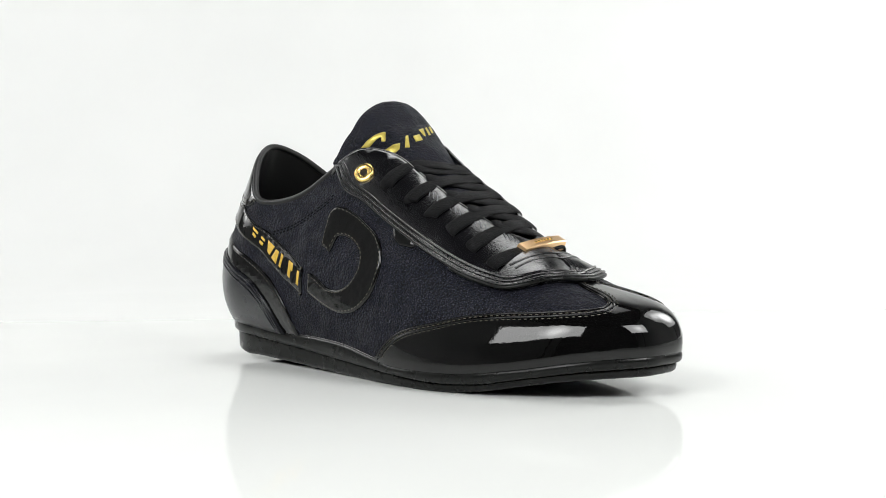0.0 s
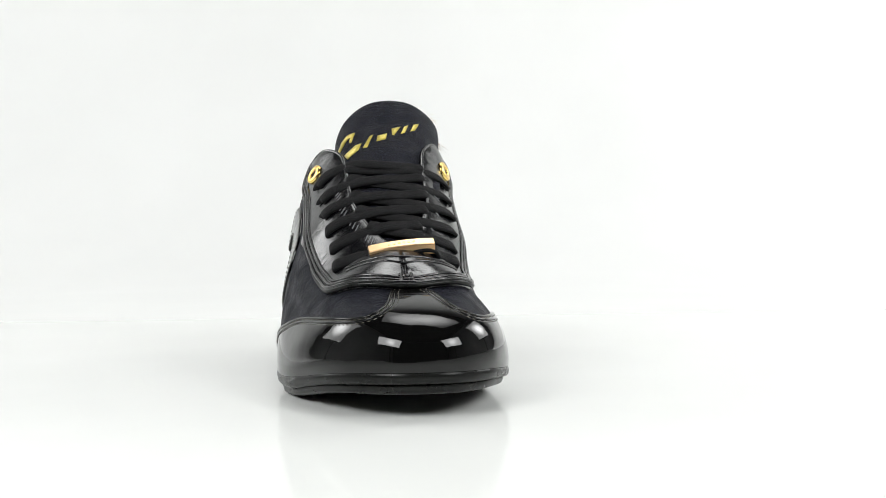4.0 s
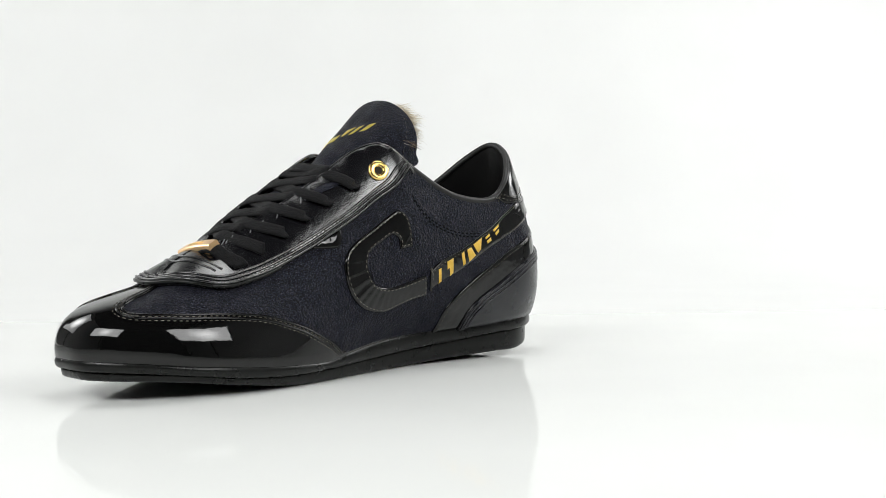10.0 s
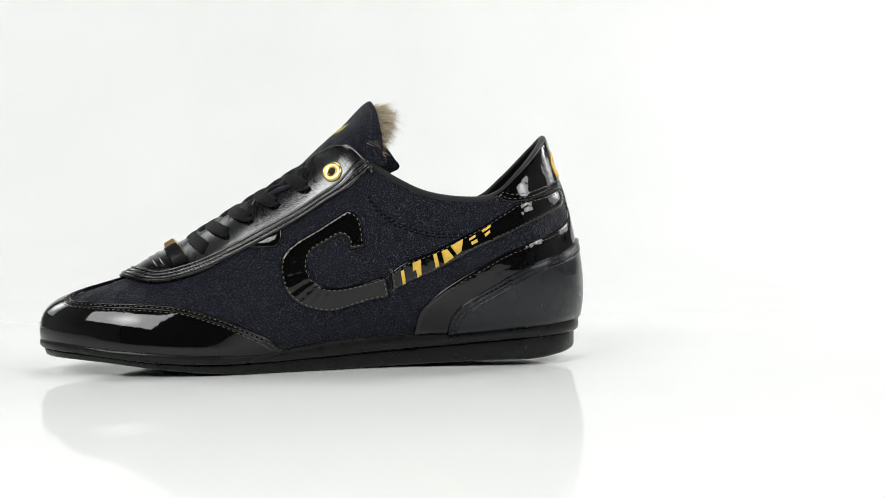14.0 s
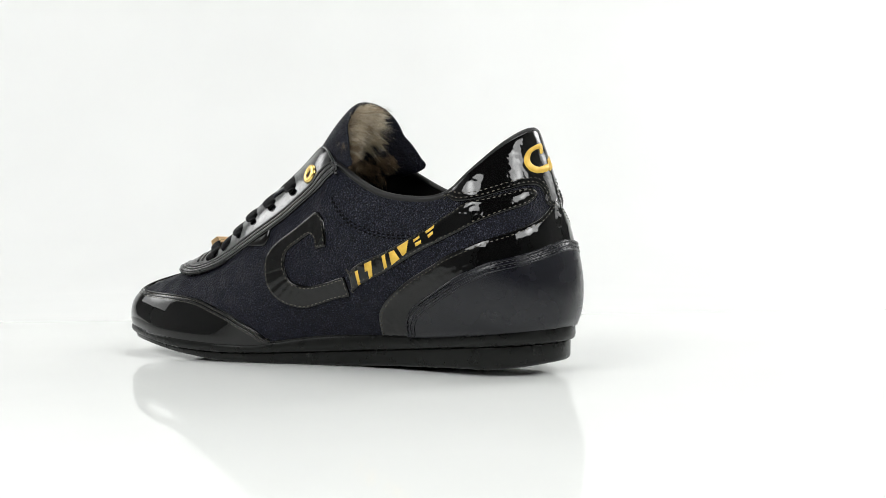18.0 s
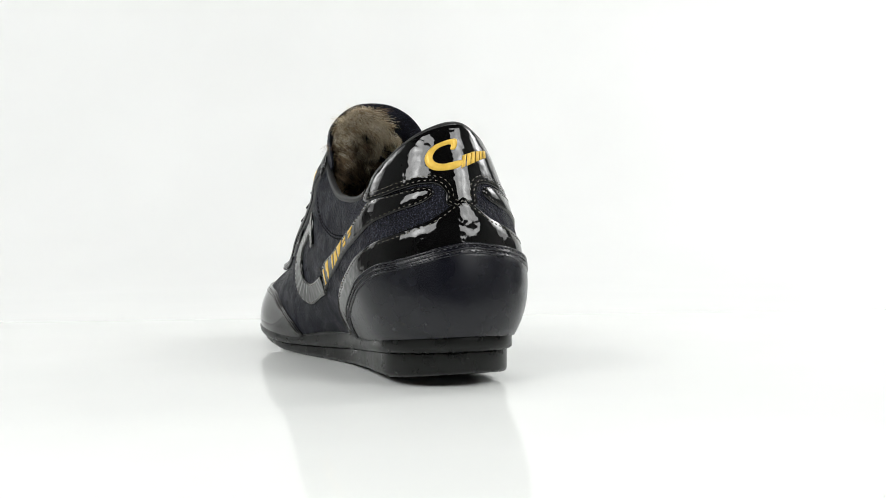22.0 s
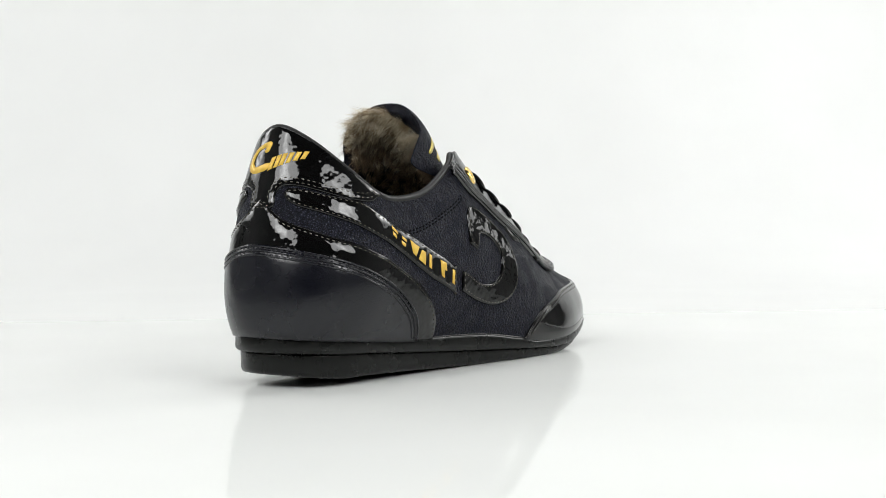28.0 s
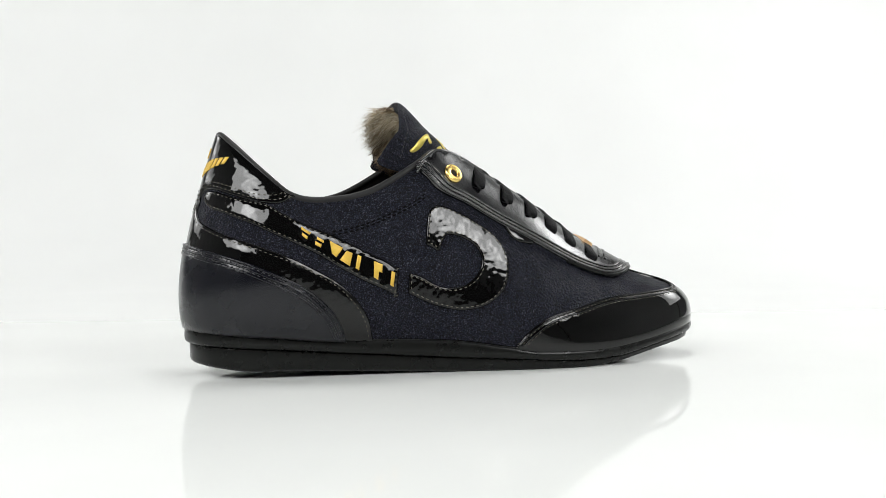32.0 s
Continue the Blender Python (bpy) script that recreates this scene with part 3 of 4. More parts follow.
TOE_LINE_OUTER = [(0.408, 0.0), (0.387, 0.11), (0.353, 0.205), (0.30, 0.283), (0.24, 0.345), (0.19, 0.37), (0.14, 0.378), (0.10, 0.40), (0.07, 0.46), (0.055, 0.56), (0.05, 0.66), (0.058, 0.76), (0.07, 0.84), (0.075, 0.92), (0.08, 1.0)]
TOE_LINE = [(0.412, 0.0), (0.388, 0.09), (0.36, 0.155), (0.33, 0.222), (0.285, 0.29), (0.24, 0.325), (0.195, 0.352), (0.15, 0.364), (0.11, 0.38), (0.082, 0.43), (0.066, 0.52), (0.063, 0.62), (0.068, 0.72), (0.076, 0.80), (0.082, 0.88), (0.09, 1.0)]
EYESTAY_LINE = [(0.628, 1.0), (0.622, 0.95), (0.608, 0.87), (0.552, 0.71), (0.4875, 0.656), (0.435, 0.633), (0.3875, 0.61), (0.345, 0.583), (0.29, 0.543), (0.235, 0.512), (0.203, 0.548), (0.166, 0.65), (0.105, 0.81), (0.06, 0.87), (0.03, 0.897), (0.0, 0.91)]
BAND_LINE = [(0.638, 0.0), (0.65, 0.1375), (0.6725, 0.244), (0.7075, 0.3625), (0.742, 0.456), (0.797, 0.562), (0.8475, 0.592), (0.90, 0.588), (0.9425, 0.594), (0.967, 0.618), (0.985, 0.648), (1.0, 0.676)]
BAND_LINE_OUTER = [(0.652, 0.0), (0.664, 0.15), (0.69, 0.30), (0.725, 0.43), (0.7775, 0.545), (0.8325, 0.594), (0.89, 0.592), (0.9425, 0.598), (0.967, 0.62), (0.985, 0.648), (1.0, 0.676)]
COUNTER_LINE_OUTER = [(0.6925, 0.0), (0.70, 0.10), (0.7175, 0.225), (0.7575, 0.369), (0.822, 0.468), (0.8725, 0.488), (0.9225, 0.484), (0.96, 0.478), (1.0, 0.474)]
COUNTER_LINE = [(0.692, 0.0), (0.70, 0.131), (0.7225, 0.2375), (0.7575, 0.325), (0.8075, 0.425), (0.8525, 0.464), (0.905, 0.46), (0.955, 0.468), (1.0, 0.474)]
TAB_LINE = [(0.806, 1.0), (0.814, 0.975), (0.835, 0.894), (0.8725, 0.825), (0.915, 0.785), (0.946, 0.765), (0.966, 0.742), (0.975, 0.70), (0.974, 0.655), (0.985, 0.63), (1.0, 0.62)]
LOGO = [(0.588, 0.216), (0.553, 0.196), (0.5175, 0.175), (0.48, 0.1625), (0.4425, 0.2063), (0.42, 0.281), (0.4125, 0.369), (0.415, 0.4625), (0.4275, 0.5125), (0.4475, 0.5375), (0.48, 0.552), (0.515, 0.577), (0.5375, 0.592), (0.555, 0.569), (0.56, 0.525), (0.558, 0.45), (0.5555, 0.436), (0.553, 0.430), (0.540, 0.426), (0.528, 0.421), (0.5245, 0.425), (0.524, 0.44), (0.5245, 0.466), (0.512, 0.492), (0.485, 0.476), (0.461, 0.46), (0.453, 0.42), (0.4525, 0.375), (0.465, 0.30), (0.4975, 0.265), (0.545, 0.278), (0.588, 0.314), (0.594, 0.318), (0.597, 0.31), (0.598, 0.24), (0.595, 0.223)]
LOGO_OUTER = [(1.404, 0.248), (1.428, 0.216), (1.46, 0.182), (1.505, 0.163), (1.545, 0.20), (1.5725, 0.2875), (1.58, 0.40), (1.5725, 0.50), (1.5525, 0.560), (1.5225, 0.583), (1.49, 0.606), (1.4475, 0.631), (1.430, 0.622), (1.4235, 0.600), (1.4245, 0.535), (1.4275, 0.47), (1.430, 0.456), (1.441, 0.442), (1.4535, 0.423), (1.458, 0.422), (1.462, 0.44), (1.4675, 0.475), (1.474, 0.493), (1.505, 0.487), (1.53, 0.456), (1.5375, 0.394), (1.525, 0.3125), (1.4975, 0.2645), (1.4625, 0.269), (1.427, 0.316), (1.400, 0.348), (1.396, 0.346), (1.396, 0.33), (1.400, 0.262)]
STRIPE_OUTER = [(0.624, 0.262), (0.629, 0.264), (0.6725, 0.37), (0.7155, 0.495), (0.755, 0.605), (0.803, 0.678), (0.85, 0.70), (0.9, 0.692), (0.935, 0.68), (0.958, 0.70), (0.958, 0.735), (0.945, 0.755), (0.906, 0.785), (0.86, 0.842), (0.832, 0.845), (0.80, 0.824), (0.75, 0.758), (0.715, 0.668), (0.6725, 0.531), (0.637, 0.408), (0.631, 0.40)]
STRIPE = [(0.610, 0.262), (0.616, 0.266), (0.6675, 0.385), (0.7125, 0.505), (0.755, 0.61), (0.805, 0.678), (0.85, 0.70), (0.9, 0.692), (0.935, 0.68), (0.958, 0.70), (0.958, 0.735), (0.945, 0.755), (0.906, 0.785), (0.86, 0.842), (0.832, 0.845), (0.80, 0.824), (0.7425, 0.714), (0.685, 0.553), (0.622, 0.374), (0.616, 0.365)]
BARS = [[(0.6352, 0.3833), (0.6421, 0.3988), (0.6398, 0.3225), (0.6329, 0.307)],
        [(0.6579, 0.4553), (0.6717, 0.496), (0.6676, 0.397), (0.6602, 0.372), (0.6611, 0.4212), (0.6561, 0.4061)],
        [(0.6903, 0.548), (0.6962, 0.5668), (0.6962, 0.4828), (0.6903, 0.4631)],
        [(0.7031, 0.582), (0.7118, 0.6047), (0.7187, 0.5476), (0.704, 0.4984)],
        [(0.7169, 0.6254), (0.7367, 0.6829), (0.7307, 0.5922), (0.7238, 0.5657)],
        [(0.7445, 0.6846), (0.756, 0.7154), (0.7565, 0.6972), (0.745, 0.6664)],
        [(0.7465, 0.6585), (0.758, 0.6851), (0.7576, 0.6596), (0.7474, 0.6354)],
        [(0.7679, 0.7448), (0.7881, 0.7849), (0.7872, 0.7634), (0.7697, 0.7272)],
        [(0.7716, 0.7172), (0.7844, 0.7453), (0.7835, 0.7213), (0.7725, 0.695)]]
HEEL_HOOK = [(1.0, 0.946), (0.976, 0.942), (0.960, 0.93), (0.950, 0.905), (0.947, 0.87), (0.953, 0.826), (0.966, 0.80), (0.984, 0.793), (1.0, 0.803), (1.006, 0.838), (0.98, 0.828), (0.968, 0.836), (0.960, 0.86), (0.960, 0.885), (0.967, 0.910), (0.980, 0.92), (0.989, 0.917), (0.987, 0.895), (0.997, 0.897)][::-1]
HEEL_BARS = [(1.002, 0.803, 0.852), (1.0121, 0.815, 0.866), (1.0213, 0.83, 0.88), (1.0322, 0.85, 0.895), (1.0432, 0.872, 0.912), (1.0541, 0.893, 0.93)]
SEAM = [(0.606, 0.74), (0.625, 0.702), (0.645, 0.676), (0.6725, 0.6875), (0.7125, 0.706), (0.742, 0.719)]


SEAM_OUTER = [(0.585, 0.735), (0.6325, 0.742), (0.6825, 0.762), (0.735, 0.745)]


def flip(loop, side):
    """The same outline on the inner (1) or the outer side (-1)."""
    k = np.array(loop, float)
    return k if side > 0 else np.column_stack([2 - k[:, 0], k[:, 1]])[::-1]


def stay_lift(u, v):
    """The eyestay stands off the vamp at its front, like a thick tongue-shaped flap."""
    return 2.0 + 1.4 * np.clip((0.34 - np.abs(u)) / 0.14, 0, 1)


def hook_lift(side):
    """The emblem's sheet is drawn into fine ribs across its stroke."""
    mid = 0.505 if side > 0 else 1.485

    def lift(u, v):
        a = np.arctan2((v - 0.38) * 117, (u - mid) * 303)
        wave = np.sin(27 * a + 2.2 * np.sin(3.1 * a) + 0.9 * np.sin(7.3 * a))
        return 1.2 + (0.15 if side > 0 else 0.04) * wave * (0.55 + 0.45 * np.sin(2.3 * a + 1.0))
    return lift


def panels():
    panel("toe_cap", TOE_LINE, 0.0, 0.0, 1.0, PATENT, "glossy black patent toe cap", (1.7, 3.9), PALE_THREAD, outer=TOE_LINE_OUTER, cords=(0.9, 2.8), cord=0.55)
    panel("heel_band", BAND_LINE, 1.0, 0.0, 1.0, WRINKLED, "glossy black patent heel band", (1.8,), PALE_THREAD, outer=BAND_LINE_OUTER)
    panel("heel_counter", COUNTER_LINE, 1.0, 0.0, 2.1, SMOOTH, "satin black leather heel counter", (1.7, 3.9), cords=(0.8, 2.8, 4.9), cord=0.6, outer=COUNTER_LINE_OUTER)
    tab = panel("heel_tab", TAB_LINE, 1.0, 1.0, 0.9, WRINKLED, "glossy black patent heel tab", (1.6, 3.6), PALE_THREAD)
    patch("heel_logo", smooth_loop([(1.0 + (u - 1.0) * 0.9, 0.80 + (v - 0.80) * 0.88) for u, v in HEEL_HOOK]), 1.25, PRINT, tab, "gold hook-shaped emblem", 0.15, cell=2.0, floor_lift=0.6)
    for u, lo, hi in HEEL_BARS:
        bar = [(u, lo - 0.006), (u + 0.0075, lo + 0.005), (u + 0.0125, hi + 0.012), (u + 0.005, hi + 0.003)]
        patch("heel_logo_bar", smooth_loop(bar, True, 3), 1.25, PRINT, tab, "gold bar of the emblem", 0.1, cell=2.0, floor_lift=0.6)
    eye = panel("eyestay", EYESTAY_LINE, 0.0, 1.0, stay_lift, CRINKLED, "crinkled black leather eyestay", (1.9, 4.0), cords=(0.9, 2.9, 5.1), cord=0.8, flush=lambda q: (np.abs(q[:, 0]) < 0.235) & (q[:, 1] > 0.995))
    # rolled inner edges, from the front of the lacing over the eyelets
    for side in (1, -1):
        us = side * np.linspace(0.245, 0.622, 90)
        p, n, _, _ = skin_frame(us, np.full(90, 0.992))
        tube("rolled_edge", (p + n * 1.1) * MM, 0.0011, CRINKLED, eye, "rolled black leather edge")
    # the thick edge of the flap
    front = open_curve(EYESTAY_LINE)
    front = front[(front[:, 0] < 0.33)]
    both = np.vstack([front, front[::-1][1:] * [-1, 1]])
    ridge("flap_edge", both, lambda u, v: stay_lift(u, v) - 1.2, 1.15, RUBBER, eye)
    # a second sewn seam across the front, before the laces
    gu, gv = np.meshgrid(np.linspace(-0.32, 0.32, 321), np.linspace(0.55, 0.99, 111), indexing="ij")
    gu, gv = gu.ravel(), gv.ravel()
    top = skin(gu, gv)
    for x in (124.5, 121.0):
        ys = np.linspace(-26, 20, 47)
        near = [int(np.argmin((top[:, 0] - x + 0.012 * (y + 3) ** 2) ** 2 + (top[:, 1] - y) ** 2)) for y in ys]
        ridge("ridge", np.column_stack([gu[near], gv[near]]), stay_lift, 0.6, CRINKLED, eye)
    for side in (1, -1):
        tab = np.array([(0.370, 0.615), (0.390, 0.578), (0.409, 0.548), (0.415, 0.552), (0.421, 0.578), (0.424, 0.64), (0.40, 0.645)])
        if side < 0:
            tab = np.array([(-0.378, 0.635), (-0.386, 0.590), (-0.405, 0.570), (-0.4175, 0.585), (-0.43, 0.645)])[::-1]
        patch("side_tab", smooth_loop(tab, True, 4), 1.2, WRINKLED, SHOE, "small black patent tab below the eyestay")
    for side in (1, -1):
        hook = smooth_loop(LOGO if side > 0 else LOGO_OUTER[::-1])
        band = smooth_loop(flip(STRIPE if side > 0 else STRIPE_OUTER, side))
        ob = patch("side_logo", hook, hook_lift(side), WRINKLED, SHOE, "raised black patent hook emblem", cell=1.0)
        stitches(inset(hook, 1.3, skin_frame), 1.2, ob, HOOK_THREAD, closed=True)
        ob = patch("side_stripe", band, 1.1, WRINKLED, SHOE, "black patent stripe with gold bars")
        stitches(inset(band, 1.2, skin_frame), 1.1, ob, PALE_THREAD, closed=True)
        for bar in BARS:
            patch("gold_bar", smooth_loop(flip(bar, side), True, 3), 1.3, PRINT, ob, "", 0.08, cell=2.0, floor_lift=0.7)
        for d in (0.0, 0.022):
            stitches(open_curve(flip([(u, v - d) for u, v in (SEAM if side > 0 else SEAM_OUTER)], side)), 0.05, SHOE, SEAM_THREAD, pitch=3.0, length=2.3, radius=0.42)


# ---- tongue, fur, laces ----
TONGUE_HOOK = [(0.468, -0.80), (0.50, -0.752), (0.528, -0.71), (0.564, -0.615), (0.58, -0.50), (0.552, -0.508), (0.52, -0.525), (0.518, -0.565), (0.546, -0.562), (0.528, -0.62), (0.492, -0.685), (0.458, -0.765)]
TONGUE_FOOT = [(0.44, -0.64), (0.498, -0.46), (0.506, -0.38), (0.468, -0.42), (0.414, -0.57)]
TONGUE_BARS = [[(0.478, -0.36), (0.552, -0.275), (0.558, -0.235), (0.48, -0.305)],
               [(0.516, -0.19), (0.552, -0.18), (0.568, -0.065), (0.528, -0.08)],
               [(0.602, -0.01), (0.618, 0.105), (0.556, 0.02), (0.558, -0.005)],
               [(0.564, 0.10), (0.62, 0.155), (0.63, 0.215), (0.572, 0.155)],
               [(0.584, 0.23), (0.636, 0.295), (0.644, 0.39), (0.592, 0.30)]]


def tongue():
    ss, ws = 1 - (1 - np.linspace(0, 1, 56)) ** 1.3, np.sin(np.linspace(-math.pi / 2, math.pi / 2, 41))
    front, back = [], []
    for s in ss:
        p, n, _, _ = tongue_at(np.full(41, s), ws)
        th = 4.2 * (1 - np.abs(ws) ** 5) * min(1, (1 - s) * 12)
        front.append(p)
        back.append(p - n * (0.9 + th)[:, None])
    ring = np.concatenate([np.array(front), np.array(back)[:, ::-1]], 1) * MM
    rows, cols = ring.shape[:2]
    f = [q[::-1] for q in grid_faces(rows, cols, close_c=True)]
    for k in range(40):
        f.append(((rows - 1) * cols + k, (rows - 1) * cols + k + 1, rows * cols - 2 - k, rows * cols - 1 - k))
    bm = bmesh.new()
    bm.from_mesh(mesh("tongue", ring.reshape(-1, 3), f))
    bmesh.ops.recalc_face_normals(bm, faces=bm.faces)
    ob = part("tongue", bm, FABRIC, SHOE, "flecked navy padded tongue")
    arch = [(s, -0.86) for s in np.linspace(0.42, 0.74, 14)] + [(0.74 + 0.1 * math.sin(a), -0.86 * math.cos(a)) for a in np.linspace(0.05, math.pi - 0.05, 40)] + [(s, 0.86) for s in np.linspace(0.74, 0.42, 14)]
    stitches(arch, 0.0, ob, THREAD, frame_of=tongue_at, pitch=2.6)
    patch("tongue_logo", smooth_loop(TONGUE_HOOK), 0.25, FOIL, ob, "gold hook-shaped emblem", 0.1, frame_of=tongue_at, cell=2.0, floor_lift=-0.2)
    patch("tongue_logo_foot", smooth_loop(TONGUE_FOOT, True, 5), 0.25, FOIL, ob, "gold foot of the emblem", 0.1, frame_of=tongue_at, cell=2.0, floor_lift=-0.2)
    for bar in TONGUE_BARS:
        patch("tongue_logo_bar", smooth_loop(bar, True, 3), 0.25, FOIL, ob, "", 0.1, frame_of=tongue_at, cell=2.0, floor_lift=-0.2)
    # fur behind the tongue, pale along the top, darker in the hollow; backlight on the inner edge is put in as pale fur
    rnd = random.Random(4)
    tufts = {"pale": ([], []), "dark": ([], [])}
    for clump in range(1250):
        deep, rim = clump >= 700, clump >= 1130   # the dark hollow; the inner edge, coloured pale as if lit from behind
        s0, w0 = rnd.uniform(0.44, 0.93), rnd.uniform(-0.55, 0.93)
        if rim:
            s0, w0 = rnd.uniform(0.52, 0.86), rnd.uniform(0.6, 0.88)
        elif deep:
            s0, w0 = rnd.uniform(0.28, 0.60), rnd.uniform(-0.82, 0.9)
            s0 = s0 if w0 > 0 else 0.28 + 0.6 * (s0 - 0.28)
        elif s0 > 0.88 - 0.5 * max(0, -w0) or s0 < 0.44 + 0.3 * max(0, -w0):
            continue
        p, n, _, _ = tongue_at(s0, w0)
        root = Vector(p[0] - n[0] * 4.6)
        high = min(1.0, max(0.0, (s0 - 0.5) / 0.35))
        pale = rnd.random() < ((0.25 if w0 > 0 else 0.92) + 0.5 * high if not deep else 0.9 if rim else 0.06)
        vs, fs = tufts["pale" if pale else "dark"]
        lean = Vector((-0.85 + rnd.gauss(0, 0.22), -0.35 * n[0][1] + rnd.gauss(0, 0.32), -0.28 + 0.2 * high + rnd.gauss(0, 0.26))).normalized()
        curl = Vector((rnd.gauss(0, 0.18), rnd.gauss(0, 0.22), -0.28 + rnd.gauss(0, 0.15)))
        reach = rnd.uniform(5, 10) * (1.0 + 0.5 * high)
        if rim:
            lean = Vector((-0.85, 0.12 + rnd.gauss(0, 0.2), 0.05 + rnd.gauss(0, 0.2))).normalized()
        elif deep:
            reach *= 0.7
        for _ in range(30):
            o = root + Vector((rnd.gauss(0, 0.9), rnd.gauss(0, 0.9), rnd.gauss(0, 0.9)))
            d = (lean + Vector((rnd.gauss(0, 0.12), rnd.gauss(0, 0.12), rnd.gauss(0, 0.12)))).normalized()
            length, rad = reach * rnd.uniform(0.7, 1.1), rnd.uniform(0.06, 0.13)
            side = d.cross(Vector((rnd.gauss(0, 1), rnd.gauss(0, 1), rnd.gauss(0, 1)))).normalized()
            other = d.cross(side)
            bend = curl + Vector((rnd.gauss(0, 0.07), rnd.gauss(0, 0.07), rnd.gauss(0, 0.07)))
            b = len(vs)
            for f_, r in ((0.0, 1.0), (0.55, 0.8)):
                c = o + d * length * f_ + bend * length * f_ * f_
                vs += [tuple(c + side * rad * r), tuple(c + (other * 0.87 - side * 0.5) * rad * r), tuple(c - (other * 0.87 + side * 0.5) * rad * r)]
            vs.append(tuple(o + d * length + bend * length))
            for k in range(3):
                k2 = (k + 1) % 3
                fs += [(b + k, b + k2, b + 3 + k2, b + 3 + k), (b + 3 + k, b + 3 + k2, b + 6)]
    for key, mat, label in (("pale", PALE_FUR, "beige fur tufts"), ("dark", FUR, "dark brown fur")):
        vs, fs = tufts[key]
        tagged(part("fur_lining", mesh("fur_lining", np.array(vs) * MM, fs), mat, ob, label), kind="stuff")


HOLES = [(0.472, 0.785), (0.424, 0.795), (0.387, 0.785), (0.355, 0.755), (0.322, 0.71), (0.272, 0.63)]


def hole(side, k):
    u, v = HOLES[k]
    p, n, _, _ = skin_frame(side * u, v)
    return p[0] + n[0] * float(stay_lift(np.array([u]), None)[0] + 0.5), n[0]


def edge_point(side, u):
    p, n, _, _ = skin_frame(side * u, 0.985)
    return p[0] + n[0] * 2.0, n[0]


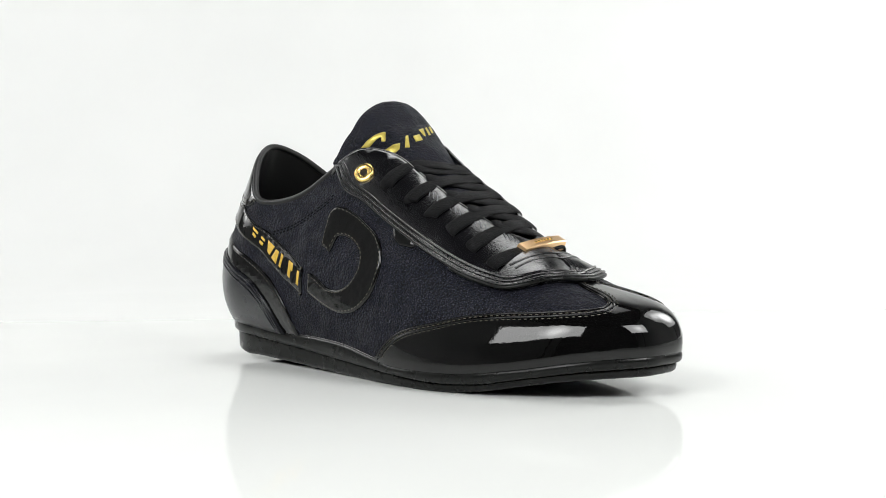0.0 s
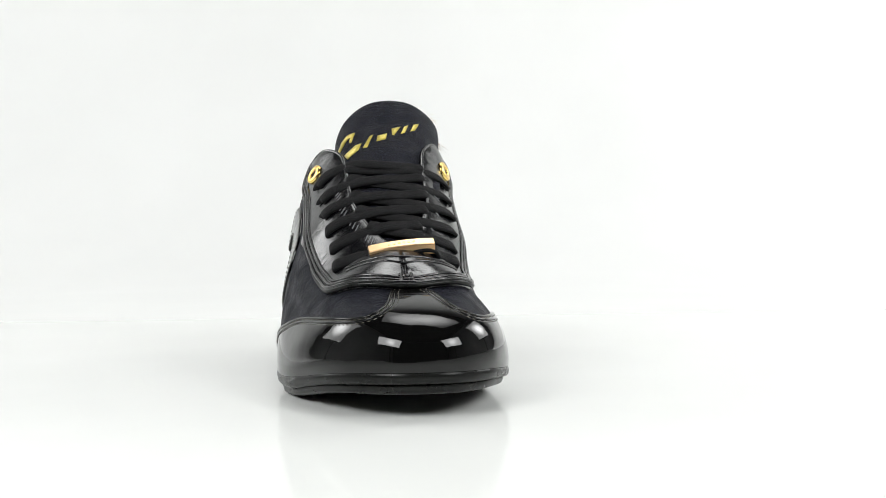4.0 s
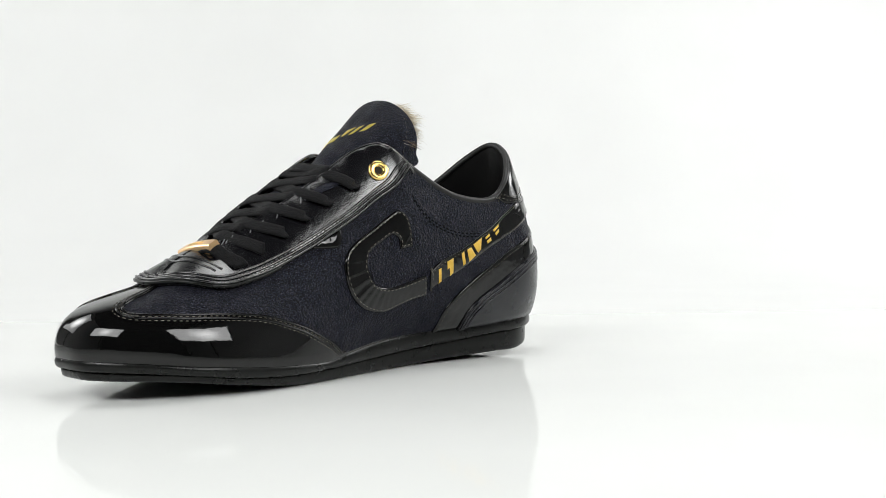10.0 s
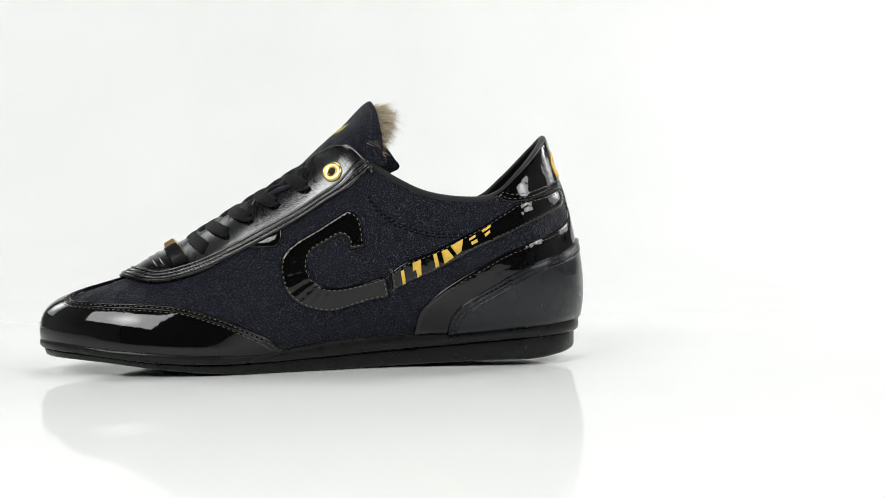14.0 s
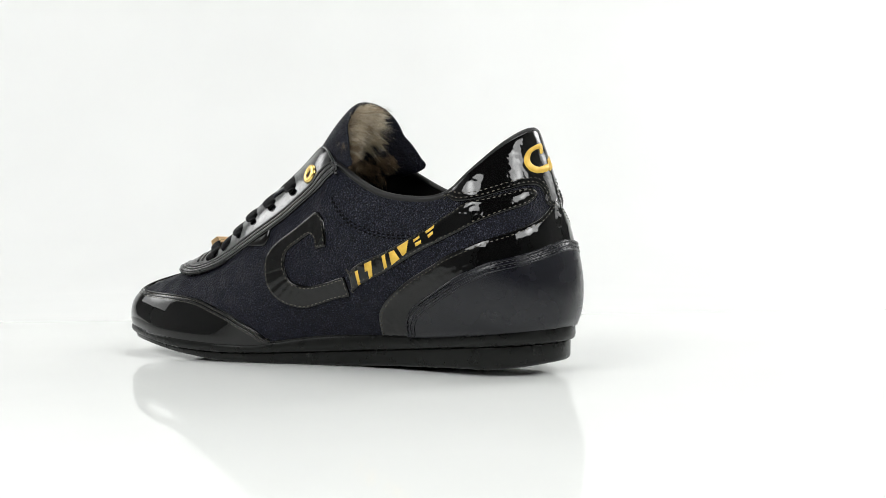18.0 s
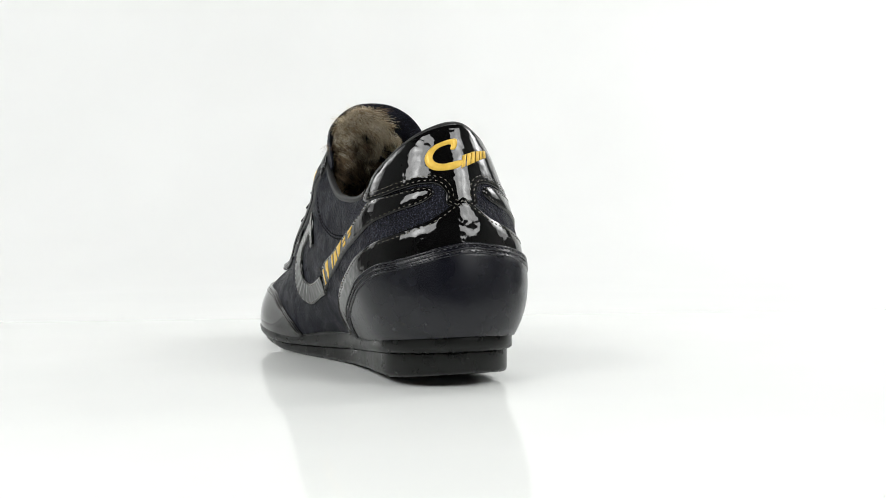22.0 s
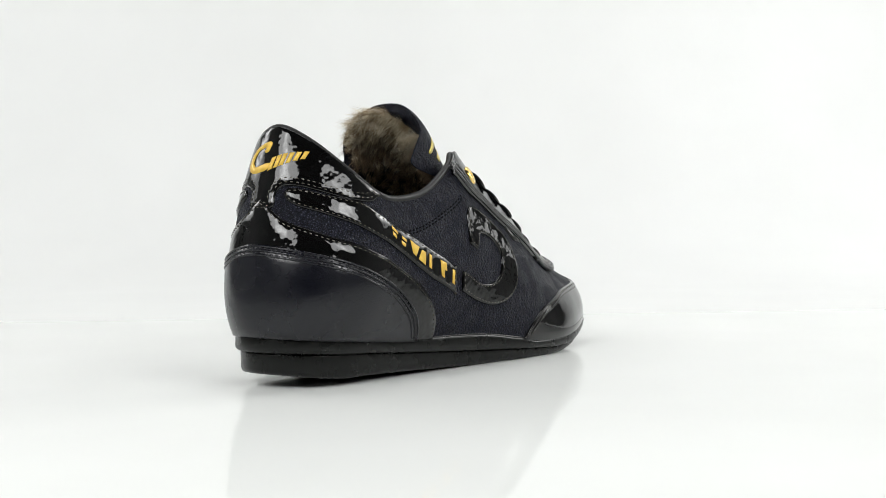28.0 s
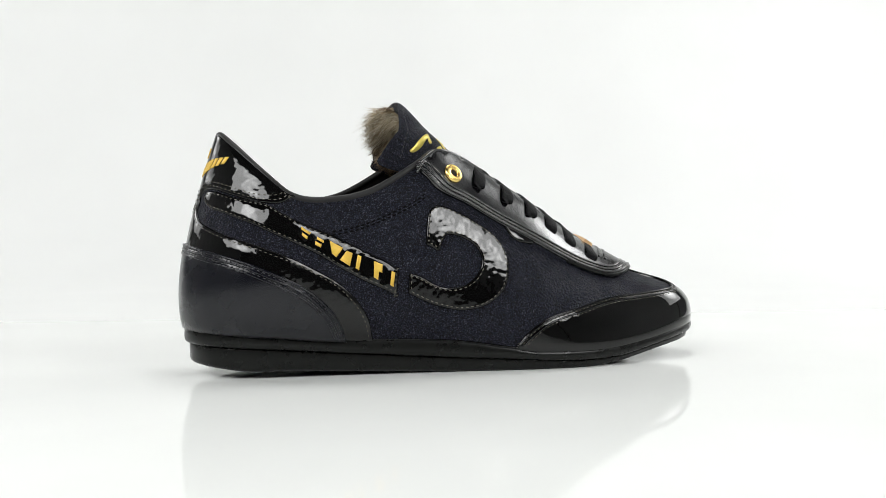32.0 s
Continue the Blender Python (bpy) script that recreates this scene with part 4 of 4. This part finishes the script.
def lacing():
    out = np.array([0.55, 0, 0.835])
    tag_at = np.array([114.6, -2.4, 65.8])
    ax_y = np.array([0, 0.994, 0.11])
    for k in range(6):
        for side in (1, -1):
            p, n = hole(side, k)
            inner, ni = edge_point(side, HOLES[k][0] - (0.02 if side > 0 else 0.003))
            if k < 5:
                u = HOLES[0][0] - 0.014 if k == 0 else 0.75 * HOLES[k][0] + 0.25 * HOLES[k - 1][0]
                q, _ = edge_point(-side, u)
                mid = (inner + q) / 2
                over = 1.2 if side < 0 else 0.0
                keys = [p - n * 1.5, p + n * 0.8 + (inner - p) * 0.12, p + n * 1.3 + (inner - p) * 0.55, inner + out * 0.6 + (q - inner) * 0.12, mid + out * (0.2 + over) + (inner - mid) * 0.2, mid + out * (0.1 + over * 0.5) + (q - mid) * 0.4, q + out * 0.4 + (mid - q) * 0.12, q - out * 2.2, q - out * 4.5 + (q - mid) * 0.12]
            else:
                if side < 0:
                    continue
                p2, n2 = hole(-1, 5)
                keys = [p - n * 1.5, p + n * 1.4 + (tag_at - p) * 0.08, p * 0.62 + tag_at * 0.38 + n * 2.0, tag_at + ax_y * 13 - [0.8, 0, 1.0], tag_at - [0.8, 0, 1.0], tag_at - ax_y * 13 - [0.8, 0, 1.0], p2 * 0.62 + tag_at * 0.38 + n2 * 2.0, p2 + n2 * 1.4 + (tag_at - p2) * 0.08, p2 - n2 * 1.5]
            path = spline(np.array(keys), np.linspace(0, len(keys) - 1, 56))
            lean = np.interp(np.linspace(0, 1, 56), [0, 0.25, 0.75, 1], [1, 0.5, -0.3, -0.8])
            nor = np.tile(out, (56, 1)) + lean[:, None] * np.array([0, 0.45 * side, 0])
            tube("lace", path * MM, 0.003, LACE, SHOE, "flat black cotton lace" if k < 5 else "flat black cotton lace carrying the gold tag", 14, (0.0037, 0.0011), nor)
    # the metal tag on the lowest lace: a flattened sleeve with a ridge along it
    face = np.array([0.6, 0, 0.8])
    rows = []
    ring = [(-0.75, -0.9), (1, -0.9), (1, 0.6), (0.93, 0.8), (-0.30, 1.0), (-0.42, 0.9), (-0.50, 0.85), (-0.80, -0.35), (-0.80, -0.6)]
    for x in np.linspace(-1, 1, 15):
        rows.append([(x * 14.8, y * 3.7, z * 2.5 - 1.0 * x * x) for y, z in ring])
    v = np.array(rows).reshape(-1, 3)
    ax_t = np.cross(face, ax_y)
    v = tag_at + v[:, :1] * ax_y + v[:, 1:2] * ax_t + v[:, 2:] * face
    nr = len(ring)
    f = grid_faces(15, nr, close_c=True) + [tuple(range(nr)), tuple(range(14 * nr, 15 * nr))[::-1]]
    bm = bmesh.new()
    bm.from_mesh(mesh("lace_tag", v * MM, f))
    bmesh.ops.recalc_face_normals(bm, faces=bm.faces)
    tag = part("lace_tag", bm, ROSE_GOLD, SHOE, "polished rose-gold metal lace tag")
    tag.data.set_sharp_from_angle(angle=0.35)
    bm = bmesh.new()
    for k in range(6):
        y = -5.5 + 2.2 * k
        m = Matrix.Translation(Vector((tag_at + ax_y * y + ax_t * 1.2 + face * (2.36 - 1.0 * (y / 14.8) ** 2)) * MM)) @ Matrix(((ax_t[0], ax_y[0], face[0], 0), (ax_t[1], ax_y[1], face[1], 0), (ax_t[2], ax_y[2], face[2], 0), (0, 0, 0, 1)))
        box(bm, (1.2 * MM, 1.3 * MM, 0.2 * MM), (0, 0, 0), 0, m)
    part("engraving", bm, GOLD, tag, "row of small engraved bars")
    # gold eyelets at the top
    for side, (u, v) in ((1, (0.523, 0.800)), (-1, (0.524, 0.806))):
        p, n, _, _ = skin_frame(side * u, v)
        q = Vector(n[0]).to_track_quat("Z", "Y").to_matrix()
        ring = []
        for a in np.linspace(0, 2 * math.pi, 36, endpoint=False):
            for r, z in ((2.0, 2.2), (2.1, 3.1), (2.5, 3.4), (4.4, 3.4), (5.1, 3.1), (5.3, 2.2)):
                ring.append(Vector(p[0]) + q @ Vector((r * math.cos(a), r * math.sin(a), z)))
        ob = part("eyelet", mesh("eyelet", np.array([tuple(w) for w in ring]) * MM, grid_faces(36, 6, close_r=True)), GOLD, SHOE, "round gold eyelet")
        # no opening here: a flat dark disc stands for its shade
        disc = [Vector(p[0]) + q @ Vector((2.1 * math.cos(a), 2.1 * math.sin(a), 2.6)) for a in np.linspace(0, 2 * math.pi, 24, endpoint=False)]
        part("eyelet_hole_shade", mesh("eyelet_hole_shade", np.array([tuple(w) for w in disc]) * MM, [tuple(range(24))]), HOLE_SHADE, ob, "flat dark disc painted as the shade in the hole")
    # pale bar tacks beside the laces
    for side in (1, -1):
        for k in range(1, 5):
            u = (HOLES[k][0] + HOLES[min(k + 1, 5)][0]) / 2
            bm = bmesh.new()
            for j in range(3):
                p, n, _, _ = skin_frame(side * (u + 0.007 * (j - 1)), 0.915)
                q = Vector(n[0]).to_track_quat("Z", "Y").to_matrix().to_4x4()
                m = Matrix.Translation(Vector((p[0] + n[0] * (stay_lift(np.array([u]), None)[0] + 0.1)) * MM)) @ q
                box(bm, (0.5 * MM, 4.4 * MM, 0.4 * MM), (0, 0, 0), 0.15 * MM, m)
            part("bar_tack", bm, WHITE_THREAD, SHOE, "three pale stitches")


sole()
upper()
panels()
tongue()
lacing()


def motions():
    rows = [(float(t), pose(0, 0, 0, 0, 0, -47.724 - 9.30416 * t)) for t in range(0, 33)]
    walk(SHOE, rows)


motions()
